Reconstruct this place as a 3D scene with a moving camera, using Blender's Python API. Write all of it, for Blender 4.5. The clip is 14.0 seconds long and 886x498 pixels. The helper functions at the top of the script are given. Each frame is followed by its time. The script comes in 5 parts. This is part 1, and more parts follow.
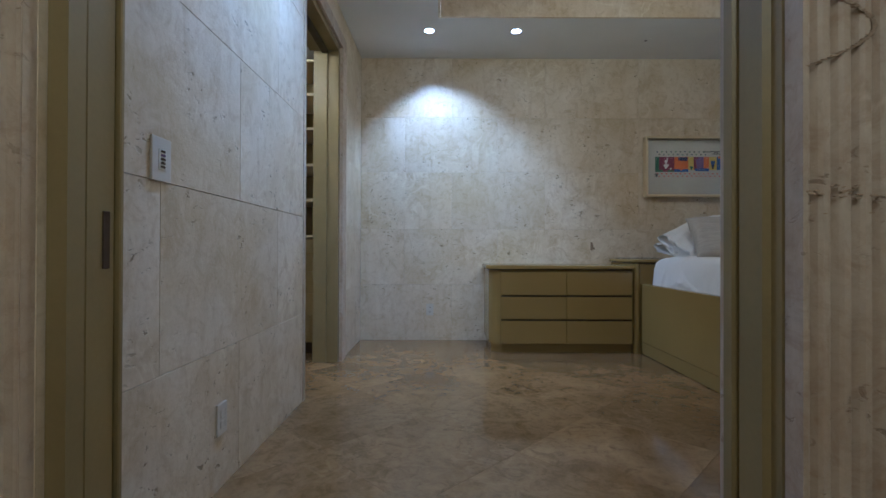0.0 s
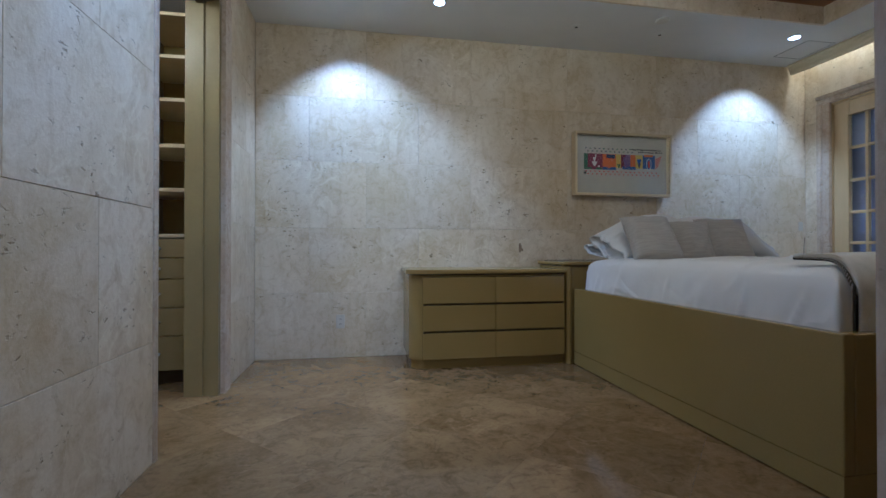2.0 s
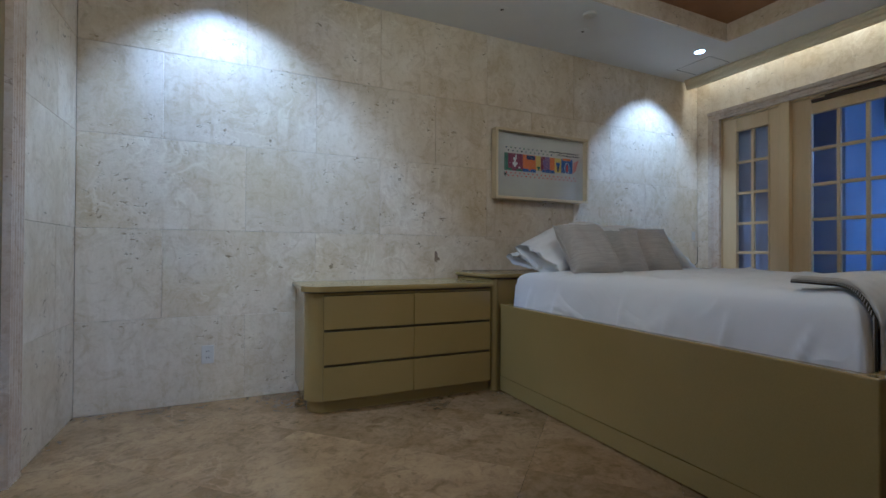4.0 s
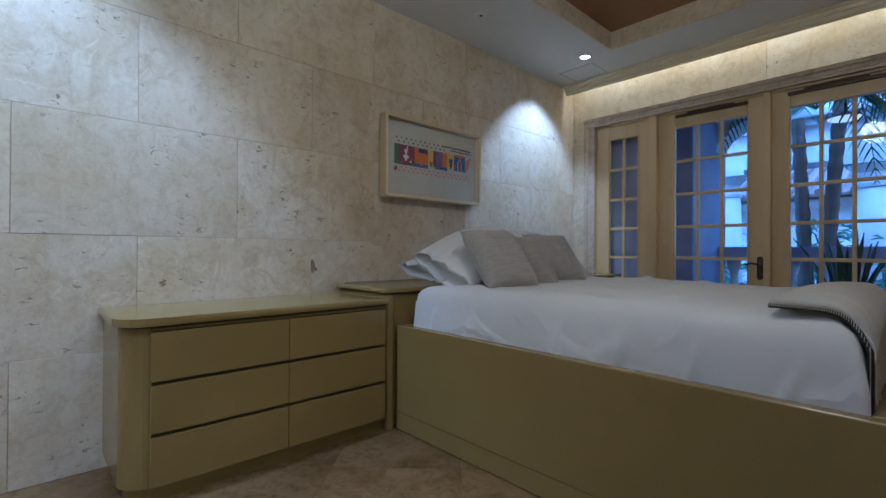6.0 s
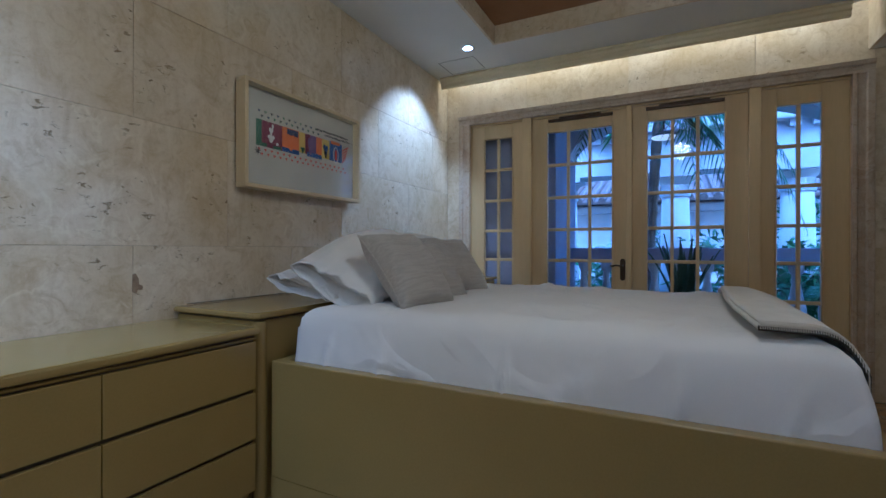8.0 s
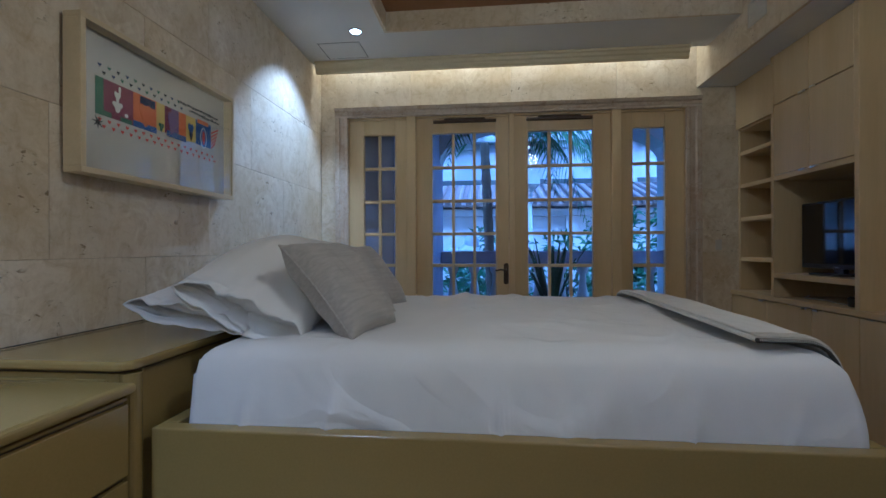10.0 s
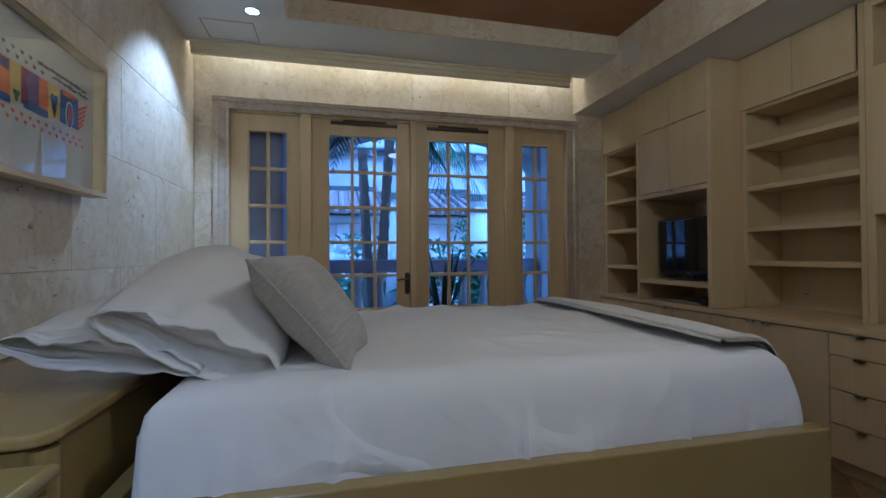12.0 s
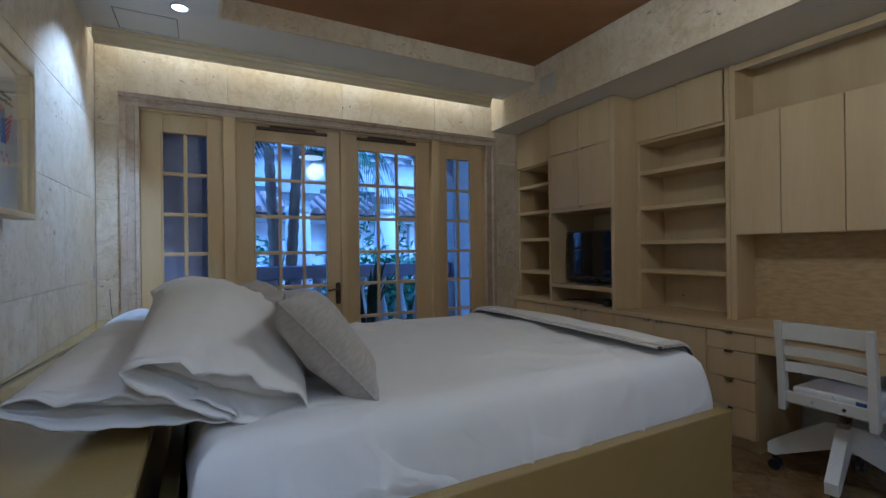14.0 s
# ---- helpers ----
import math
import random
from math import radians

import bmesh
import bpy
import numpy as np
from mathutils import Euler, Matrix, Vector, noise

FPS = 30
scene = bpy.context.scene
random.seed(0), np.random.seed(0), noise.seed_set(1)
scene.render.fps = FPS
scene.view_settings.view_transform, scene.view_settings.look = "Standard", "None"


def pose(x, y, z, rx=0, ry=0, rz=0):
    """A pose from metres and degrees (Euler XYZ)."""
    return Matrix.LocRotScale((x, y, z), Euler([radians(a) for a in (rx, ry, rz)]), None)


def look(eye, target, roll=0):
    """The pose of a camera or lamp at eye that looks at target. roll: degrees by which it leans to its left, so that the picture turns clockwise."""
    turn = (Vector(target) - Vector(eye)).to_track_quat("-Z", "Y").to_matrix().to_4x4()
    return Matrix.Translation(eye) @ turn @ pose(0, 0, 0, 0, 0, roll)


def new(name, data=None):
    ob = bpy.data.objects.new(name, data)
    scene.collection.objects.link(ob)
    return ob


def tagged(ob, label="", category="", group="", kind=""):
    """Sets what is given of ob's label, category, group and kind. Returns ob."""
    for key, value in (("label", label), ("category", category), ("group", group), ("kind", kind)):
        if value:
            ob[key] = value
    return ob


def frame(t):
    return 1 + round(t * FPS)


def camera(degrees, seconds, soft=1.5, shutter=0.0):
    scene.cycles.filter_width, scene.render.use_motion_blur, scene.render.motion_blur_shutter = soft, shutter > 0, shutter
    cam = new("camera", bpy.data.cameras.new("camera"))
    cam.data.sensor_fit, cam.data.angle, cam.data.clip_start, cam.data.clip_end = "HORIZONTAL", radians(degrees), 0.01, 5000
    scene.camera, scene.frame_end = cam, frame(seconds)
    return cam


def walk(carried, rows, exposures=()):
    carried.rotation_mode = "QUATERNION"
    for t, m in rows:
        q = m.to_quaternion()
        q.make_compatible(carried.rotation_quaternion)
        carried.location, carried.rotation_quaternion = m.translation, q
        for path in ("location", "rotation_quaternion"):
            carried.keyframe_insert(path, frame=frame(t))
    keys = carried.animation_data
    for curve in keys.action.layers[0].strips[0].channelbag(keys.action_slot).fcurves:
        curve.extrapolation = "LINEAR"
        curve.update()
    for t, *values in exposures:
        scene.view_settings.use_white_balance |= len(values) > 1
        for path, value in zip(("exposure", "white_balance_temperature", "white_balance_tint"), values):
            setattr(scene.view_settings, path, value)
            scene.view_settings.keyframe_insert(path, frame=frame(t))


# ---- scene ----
cam = camera(89.2, 14.0)
PATH = [
    (0, (0.295, 0.218, 0.864), (0.292, 2.218, 0.875), 0.2),
    (0.5, (0.295, 0.34, 0.86), (0.351, 2.339, 0.877), 0.2),
    (1, (0.293, 0.472, 0.874), (0.459, 2.465, 0.882), 0.2),
    (1.5, (0.308, 0.604, 0.89), (0.586, 2.584, 0.89), 0.1),
    (2, (0.345, 0.744, 0.879), (0.697, 2.713, 0.893), 0.0),
    (2.5, (0.319, 0.891, 0.905), (0.78, 2.837, 0.915), 0.0),
    (3, (0.307, 1.051, 0.907), (0.884, 2.965, 0.927), 0.1),
    (5.5, (0.367, 1.859, 1.015), (1.612, 3.424, 1.018), 0.4),
    (6, (0.418, 1.986, 1.016), (1.782, 3.449, 1.026), 0.3),
    (6.5, (0.461, 2.122, 1.045), (1.947, 3.461, 1.042), 0.4),
    (7, (0.511, 2.254, 1.053), (2.104, 3.464, 1.05), 0.3),
    (7.5, (0.565, 2.392, 1.062), (2.26, 3.455, 1.062), 0.2),
    (8, (0.606, 2.53, 1.071), (2.39, 3.434, 1.07), 0.1),
    (8.5, (0.643, 2.67, 1.08), (2.503, 3.406, 1.079), -0.0),
    (9, (0.672, 2.792, 1.096), (2.59, 3.357, 1.09), -0.1),
    (11.5, (0.886, 3.436, 1.124), (2.859, 3.111, 1.15), -0.3),
    (12, (0.903, 3.527, 1.137), (2.846, 3.055, 1.164), -0.3),
    (12.5, (0.92, 3.632, 1.167), (2.824, 3.02, 1.186), -0.4),
    (13, (0.925, 3.73, 1.202), (2.786, 2.996, 1.211), -0.5),
    (13.5, (0.919, 3.821, 1.231), (2.734, 2.981, 1.238), -0.5),
    (14, (0.905, 3.923, 1.263), (2.674, 2.988, 1.265), -0.7),
]
walk(cam, [(t, look(eye, target, roll)) for t, eye, target, roll in PATH], exposures=((0.0, 2.36, 3900, 10.0), (14.0, 2.36, 3900, 10.0)))

# ---- light ----
world = bpy.data.worlds.new("world")
scene.world = world
world.use_nodes = True
wn = world.node_tree.nodes
sky = wn.new("ShaderNodeTexSky")
sky.sky_type = "NISHITA"
sky.sun_disc = False
sky.sun_elevation = radians(53)
sky.ozone_density = 4.0
sky.sun_rotation = radians(243)
world.node_tree.links.new(sky.outputs[0], wn["Background"].inputs[0])
wn["Background"].inputs[1].default_value = 0.15


def lamp(name, kind, m, power, colour, size=0.05, cone=None, blend=0.4):
    d = bpy.data.lights.new(name, kind)
    d.energy, d.color = power, colour
    if kind == "SPOT":
        d.spot_size, d.spot_blend, d.shadow_soft_size = radians(cone), blend, size
    elif kind == "AREA":
        d.shape, d.size, d.size_y = "RECTANGLE", size[0], size[1]
    elif kind == "SUN":
        d.angle = radians(size)
    else:
        d.shadow_soft_size = size
    ob = new(name, d)
    ob.matrix_world = m
    return ob


COOL = (0.97, 0.97, 0.95)
DAY = (1.0, 0.785, 0.44)
WARM = (1.0, 0.76, 0.43)
lamp("sun", "SUN", look((0, 0, 10), (3.0, 1.5, 5.5)), 0.7, (0.38, 0.62, 1.0), 20)
# recessed ceiling spots: two over the dresser, one over the far bedside
lamp("spot_lamp", "SPOT", look((0.166, 4.042, 2.735), (0.33, 4.595, 1.0)), 12.5, COOL, 0.03, 100, 0.6)
lamp("spot_lamp", "SPOT", look((0.91, 4.047, 2.735), (0.95, 4.05, 0)), 7, COOL, 0.03, 80, 0.9)
lamp("spot_lamp", "SPOT", look((4.05, 4.046, 2.735), (4.04, 4.595, 1.55)), 14, COOL, 0.03, 86, 0.6)
# unseen entry-side downlights: one for the west wall's wash, one added as fill
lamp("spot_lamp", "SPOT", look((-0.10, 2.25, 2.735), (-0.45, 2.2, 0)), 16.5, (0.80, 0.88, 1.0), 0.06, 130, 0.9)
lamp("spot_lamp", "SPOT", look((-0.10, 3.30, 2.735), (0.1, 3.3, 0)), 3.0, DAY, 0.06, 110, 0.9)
# fill point in the tray, added to lift walls and bed; no source seen
lamp("tray_fill", "POINT", pose(1.65, 2.4, 2.50), 5.6, DAY, 0.13)
# unseen points without fittings, added to brighten the casings and closet shelves
lamp("hall_fill", "POINT", pose(0.45, -0.6, 2.3), 5.0, DAY, 0.12)
lamp("closet_fill", "POINT", pose(-1.15, 2.9, 2.5), 5.5, WARM, 0.06)
# warm strip hidden in the slot above the french doors
lamp("cove_strip", "AREA", look((4.67, 2.97, 2.985), (4.685, 2.97, 0)), 2.3, WARM, (3.1, 0.05))


# ---- materials ----
def mixc(nt, fac, a, b, mode="MIX"):
    m = nt.nodes.new("ShaderNodeMix")
    m.data_type, m.blend_type = "RGBA", mode
    for s, v in ((0, fac), (6, a), (7, b)):
        if isinstance(v, (int, float)):
            m.inputs[s].default_value = v
        elif isinstance(v, tuple):
            m.inputs[s].default_value = (*v, 1)
        else:
            nt.links.new(v, m.inputs[s])
    return m.outputs[2]


def math_node(nt, op, a, b=None):
    n = nt.nodes.new("ShaderNodeMath")
    n.operation = op
    for k, v in enumerate((a, b)):
        if v is None:
            continue
        if isinstance(v, (int, float)):
            n.inputs[k].default_value = v
        else:
            nt.links.new(v, n.inputs[k])
    return n.outputs[0]


def ramp(nt, src, lo, hi):
    r = nt.nodes.new("ShaderNodeMapRange")
    r.inputs[1].default_value, r.inputs[2].default_value = lo, hi
    nt.links.new(src, r.inputs[0])
    return r.outputs[0]


def tex_noise(nt, co, scale, detail=5, rough=0.55, distortion=0.0):
    n = nt.nodes.new("ShaderNodeTexNoise")
    n.inputs["Scale"].default_value, n.inputs["Detail"].default_value = scale, detail
    n.inputs["Roughness"].default_value, n.inputs["Distortion"].default_value = rough, distortion
    nt.links.new(co, n.inputs["Vector"])
    return n.outputs[0]


def coords(nt, stretch=(1, 1, 1), shift=True):
    tc = nt.nodes.new("ShaderNodeTexCoord")
    mp = nt.nodes.new("ShaderNodeMapping")
    mp.inputs["Scale"].default_value = stretch
    nt.links.new(tc.outputs["Object"], mp.inputs[0])
    if shift:
        oi = nt.nodes.new("ShaderNodeObjectInfo")
        mul = nt.nodes.new("ShaderNodeVectorMath")
        mul.operation = "MULTIPLY"
        comb = nt.nodes.new("ShaderNodeCombineXYZ")
        for k in range(3):
            nt.links.new(oi.outputs["Random"], comb.inputs[k])
        nt.links.new(comb.outputs[0], mul.inputs[0])
        mul.inputs[1].default_value = (37.0, 23.0, 51.0)
        nt.links.new(mul.outputs[0], mp.inputs[1])
    return mp.outputs[0]


def bump(nt, b, height, strength, distance=0.01):
    n = nt.nodes.new("ShaderNodeBump")
    n.inputs["Strength"].default_value, n.inputs["Distance"].default_value = strength, distance
    nt.links.new(height, n.inputs["Height"])
    nt.links.new(n.outputs[0], b.inputs["Normal"])


def fresh(name):
    m = bpy.data.materials.new(name)
    m.use_nodes = True
    return m, m.node_tree, m.node_tree.nodes["Principled BSDF"]


def surf(name, c1, c2, scale=4.0, rough=0.5, relief=0.1, grain=80.0, stretch=(1, 1, 1), metal=0.0, spread=0.0, sheen=0.0, coat=0.0, shift=True, crease=0.0):
    """A plain surface: two tones mixed by noise, fine grain, slight relief, and a tone that varies from piece to piece."""
    m, nt, b = fresh(name)
    co = coords(nt, stretch, shift)
    big = ramp(nt, tex_noise(nt, co, scale), 0.35, 0.65)
    fine = tex_noise(nt, co, grain, 3)
    col = mixc(nt, big, c1, c2)
    col = mixc(nt, ramp(nt, fine, 0.2, 0.9), col, mixc(nt, 0.22, col, tuple(0.5 * v for v in c1)))
    if spread:
        oi = nt.nodes.new("ShaderNodeObjectInfo")
        col = mixc(nt, ramp(nt, oi.outputs["Random"], 0.0, 1.0 / spread), col, tuple(0.55 * v for v in c1))
    nt.links.new(col, b.inputs["Base Color"])
    b.inputs["Metallic"].default_value = metal
    r = nt.nodes.new("ShaderNodeMapRange")
    r.inputs[3].default_value, r.inputs[4].default_value = max(0.02, rough - (0.015 if coat else 0.08)), min(1, rough + (0.015 if coat else 0.08))
    nt.links.new(big, r.inputs[0])
    nt.links.new(r.outputs[0], b.inputs["Roughness"])
    b.inputs["Coat Weight"].default_value = coat
    b.inputs["Coat Roughness"].default_value = 0.15
    b.inputs["Sheen Weight"].default_value = sheen
    if crease:
        # soft pressed folds: narrow ridges that come and go
        fold = tex_noise(nt, coords(nt, (2.4, 0.75, 0.9), False), 2.6, 2, 0.5, 0.7)
        line = ramp(nt, math_node(nt, "ABSOLUTE", math_node(nt, "SUBTRACT", fold, 0.5)), 0.07, 0.0)
        where = ramp(nt, tex_noise(nt, coords(nt, (1.0, 1.0, 1.0), False), 2.6, 2, 0.5, 0.2), 0.42, 0.62)
        height = math_node(nt, "MULTIPLY", math_node(nt, "MULTIPLY", line, where), crease)
        bump(nt, b, math_node(nt, "ADD", height, math_node(nt, "MULTIPLY", fine, 0.3)), relief, 0.003)
    elif relief:
        bump(nt, b, fine, relief, 0.004)
    return m


def travertine(name, light, mid, dark, rough, relief, pits=0.5, tone=0.35, spread=0.12, curl=0.5):
    """Travertine: soft clouds of cream and ochre, curling pale rims, upright grain, and ragged open pits in patches."""
    m, nt, b = fresh(name)
    co = coords(nt)
    oi = nt.nodes.new("ShaderNodeObjectInfo")
    upright = nt.nodes.new("ShaderNodeMapping")
    upright.inputs["Scale"].default_value = (5.0, 5.0, 0.9)
    nt.links.new(co, upright.inputs[0])
    cloud = ramp(nt, tex_noise(nt, co, 2.0, 5, 0.55, 0.8), 0.34, 0.66)
    col = mixc(nt, cloud, mid, light)
    stain = math_node(nt, "MULTIPLY", ramp(nt, tex_noise(nt, co, 3.4, 7, 0.68, 1.4), 0.54, 0.76), 0.65)
    col = mixc(nt, stain, col, dark)
    grain = tex_noise(nt, upright.outputs[0], 3.0, 6, 0.62, 0.6)
    col = mixc(nt, math_node(nt, "MULTIPLY", ramp(nt, grain, 0.52, 0.75), 0.38), col, dark)
    # pale rims that curl round the clouds, here and there
    ring = tex_noise(nt, co, 3.2, 3, 0.5, 2.2)
    line = ramp(nt, math_node(nt, "ABSOLUTE", math_node(nt, "SUBTRACT", ring, 0.5)), 0.045, 0.006)
    where = ramp(nt, tex_noise(nt, co, 1.9, 3, 0.5, 0.3), 0.50, 0.62)
    rim = math_node(nt, "MULTIPLY", math_node(nt, "MULTIPLY", line, where), curl)
    col = mixc(nt, rim, col, tuple(min(0.85, 1.18 * v + 0.02) for v in light))
    col = mixc(nt, ramp(nt, oi.outputs["Random"], 0.0, 1.0 / tone), col, mixc(nt, 0.45, col, mid))
    shade = nt.nodes.new("ShaderNodeHueSaturation")
    vr = nt.nodes.new("ShaderNodeMapRange")
    vr.inputs[3].default_value, vr.inputs[4].default_value = 1.0 + spread, 1.0 - spread
    nt.links.new(math_node(nt, "FRACT", math_node(nt, "MULTIPLY", oi.outputs["Random"], 7.31)), vr.inputs[0])
    nt.links.new(vr.outputs[0], shade.inputs["Value"])
    nt.links.new(col, shade.inputs["Color"])
    col = shade.outputs[0]
    # open pits, gathered in patches
    squash = nt.nodes.new("ShaderNodeMapping")
    squash.inputs["Scale"].default_value = (1.0, 1.0, 1.9)
    nt.links.new(co, squash.inputs[0])
    hole = ramp(nt, tex_noise(nt, squash.outputs[0], 22.0, 3, 0.6, 0.7), 0.625, 0.68)
    patch = ramp(nt, tex_noise(nt, co, 3.7, 3, 0.55, 0.4), 0.50, 0.60)
    pit = math_node(nt, "MULTIPLY", hole, patch)
    col = mixc(nt, math_node(nt, "MULTIPLY", pit, pits), col, tuple(0.5 * v for v in dark))
    mottle = tex_noise(nt, co, 11.0, 6, 0.7, 1.2)
    col = mixc(nt, math_node(nt, "MULTIPLY", ramp(nt, mottle, 0.50, 0.68), 0.48), col, dark)
    col = mixc(nt, math_node(nt, "MULTIPLY", ramp(nt, mottle, 0.47, 0.33), 0.30), col, light)
    fine = tex_noise(nt, co, 60, 5, 0.65)
    col = mixc(nt, math_node(nt, "MULTIPLY", ramp(nt, fine, 0.45, 0.8), 0.25), col, dark)
    nt.links.new(col, b.inputs["Base Color"])
    rr = nt.nodes.new("ShaderNodeMapRange")
    rr.inputs[3].default_value, rr.inputs[4].default_value = rough, rough + 0.06
    nt.links.new(grain, rr.inputs[0])
    nt.links.new(rr.outputs[0], b.inputs["Roughness"])
    bump(nt, b, math_node(nt, "SUBTRACT", math_node(nt, "MULTIPLY", fine, 0.5), math_node(nt, "MULTIPLY", pit, 1.4)), relief, 0.005)
    return m


def glow(name, colour, strength):
    m, nt, b = fresh(name)
    b.inputs["Base Color"].default_value = (*colour, 1)
    b.inputs["Emission Color"].default_value = (*colour, 1)
    b.inputs["Emission Strength"].default_value = strength
    return m


def plain(name, colour, rough=0.5, metal=0.0):
    m, nt, b = fresh(name)
    b.inputs["Base Color"].default_value = (*colour, 1)
    b.inputs["Roughness"].default_value, b.inputs["Metallic"].default_value = rough, metal
    return m


def pane_glass(name, tint=(0.95, 0.97, 1.0)):
    m, nt, b = fresh(name)
    b.inputs["Base Color"].default_value = (*tint, 1)
    b.inputs["Roughness"].default_value = 0.0
    b.inputs["IOR"].default_value = 1.25
    b.inputs["Transmission Weight"].default_value = 1.0
    return m


M_WALL = travertine("wall_travertine", (0.735, 0.65, 0.50), (0.60, 0.497, 0.315), (0.405, 0.295, 0.138), 0.34, 0.55, 0.9, 0.15, 0.045, 0.40)
M_CASE = travertine("casing_travertine", (0.60, 0.52, 0.40), (0.47, 0.37, 0.25), (0.30, 0.19, 0.10), 0.45, 0.45, 0.6)
M_FLOOR = travertine("floor_travertine", (0.28, 0.178, 0.070), (0.160, 0.094, 0.032), (0.072, 0.041, 0.013), 0.05, 0.02, 0.4, 0.7, 0.16, 0.35)
M_GROUT = surf("grout", (0.20, 0.14, 0.08), (0.15, 0.10, 0.055), 9, 0.7)
M_JOINT = surf("wall_joint", (0.50, 0.43, 0.33), (0.42, 0.35, 0.25), 9, 0.85)
M_WHITE = surf("ceiling_paint", (0.78, 0.77, 0.74), (0.74, 0.73, 0.70), 2, 0.7, 0.04, 120)
M_TRAY = surf("tray_ochre", (0.34, 0.17, 0.06), (0.28, 0.135, 0.045), 2.5, 0.55, 0.05, 60)
M_LACQ = surf("olive_lacquer", (0.30, 0.214, 0.060), (0.28, 0.20, 0.055), 1.6, 0.24, 0.02, 140, coat=0.3)
# near-black olive tone that puts the shade of gaps into the colour
M_GAP_SHADE = surf("gap_shade", (0.075, 0.055, 0.025), (0.05, 0.037, 0.018), 6, 0.7)
M_CLOSET = surf("closet_paint", (0.27, 0.20, 0.070), (0.24, 0.178, 0.060), 3, 0.45, 0.05, 90)
M_CREAM = surf("cream_paint", (0.66, 0.55, 0.33), (0.60, 0.49, 0.28), 3, 0.4, 0.05, 90)
M_JAMB = surf("jamb_paint", (0.28, 0.215, 0.082), (0.235, 0.18, 0.068), 2, 0.45, 0.05, 90)
M_DOORW = surf("door_wood", (0.68, 0.52, 0.26), (0.61, 0.45, 0.21), 6, 0.42, 0.08, 90, (1, 1, 0.12))
M_BIRCH = surf("birch_veneer", (0.63, 0.49, 0.26), (0.56, 0.42, 0.205), 5, 0.38, 0.05, 70, (1, 1, 0.08), spread=0.15)
M_BIRCHH = surf("birch_edge", (0.63, 0.49, 0.26), (0.56, 0.42, 0.205), 5, 0.38, 0.05, 70, (0.08, 1, 1))
M_GRASS = surf("grasscloth", (0.56, 0.42, 0.20), (0.44, 0.31, 0.13), 55, 0.8, 0.5, 150, (0.25, 1, 1))
M_SHEET = surf("white_cotton", (0.78, 0.765, 0.745), (0.745, 0.73, 0.71), 3, 0.85, 0.6, 500, sheen=0.2, crease=4.0)
M_CUSH = surf("grey_linen", (0.50, 0.47, 0.43), (0.41, 0.385, 0.35), 42, 0.9, 0.9, 200, (0.15, 2.2, 1), sheen=0.25)
M_THROW = surf("cream_wool", (0.78, 0.75, 0.68), (0.70, 0.67, 0.60), 20, 0.95, 0.9, 160, sheen=0.4)
M_BLACKY = surf("black_yarn", (0.03, 0.028, 0.026), (0.05, 0.046, 0.042), 40, 0.95, 0.9, 160)
M_BRONZE = surf("dark_bronze", (0.06, 0.04, 0.028), (0.09, 0.06, 0.04), 20, 0.4, 0.1, 90, metal=0.7)
M_STEEL = surf("brushed_steel", (0.62, 0.62, 0.62), (0.55, 0.55, 0.55), 20, 0.28, 0.02, 90, metal=1.0)
M_BLACK = surf("black_plastic", (0.012, 0.012, 0.013), (0.018, 0.018, 0.019), 10, 0.35, 0.03, 200)
M_SCREEN = plain("screen_glass", (0.006, 0.006, 0.008), 0.06)
M_IVORY = surf("ivory_plastic", (0.62, 0.58, 0.50), (0.58, 0.54, 0.46), 10, 0.4, 0.02, 150)
M_WPAINT = surf("white_lacquer_wood", (0.70, 0.68, 0.60), (0.64, 0.62, 0.54), 5, 0.4, 0.05, 90)
M_LIT = glow("lit_lens", (0.95, 0.98, 1.0), 3.0)
M_GLASS = pane_glass("pane_glass")
M_PICG = pane_glass("picture_glass", (1, 1, 1))
M_STUCCO = surf("stucco", (0.60, 0.59, 0.60), (0.53, 0.52, 0.53), 3, 0.85, 0.3, 60)
# stucco darkened and tinted blue in place of shade under blue daylight
M_STUCCO_SHADE = surf("stucco_shaded", (0.34, 0.34, 0.45), (0.29, 0.29, 0.39), 3, 0.85, 0.3, 60)
M_PAVE = surf("patio_stone", (0.34, 0.31, 0.28), (0.26, 0.24, 0.21), 3, 0.7, 0.2, 60, spread=0.3)
M_LEAF = surf("leaf_green", (0.08, 0.19, 0.07), (0.12, 0.24, 0.09), 3, 0.4, 0.1, 60, spread=0.4)
M_AGAVE = surf("agave_green", (0.03, 0.07, 0.045), (0.05, 0.09, 0.05), 6, 0.5, 0.1, 60)
M_BARK = surf("palm_bark", (0.13, 0.10, 0.075), (0.20, 0.16, 0.12), 14, 0.9, 0.9, 40, (1, 1, 4))
M_ROOF = surf("roof_tile", (0.26, 0.20, 0.17), (0.18, 0.14, 0.12), 8, 0.8, 0.3, 60, spread=0.4)


# ---- mesh helpers ----
def thing(name, at, label, category, group="", kind=""):
    ob = new(name)
    ob.location = at
    ob.empty_display_size = 0.1
    return tagged(ob, label, category, group, kind)


def part(name, bm, material, parent=None, label="", smooth=False):
    """One mesh object, built in world coordinates, under a thing (an Empty at its base) or under a part."""
    me = bpy.data.meshes.new(name)
    bmesh.ops.recalc_face_normals(bm, faces=bm.faces)
    bm.to_mesh(me)
    bm.free()
    me.materials.append(material)
    if smooth:
        me.shade_smooth()
    ob = new(name, me)
    if parent is not None:
        ob.parent = parent
        if parent.data is None:
            ob.matrix_parent_inverse = Matrix.Translation(parent.location).inverted()
    return tagged(ob, label)


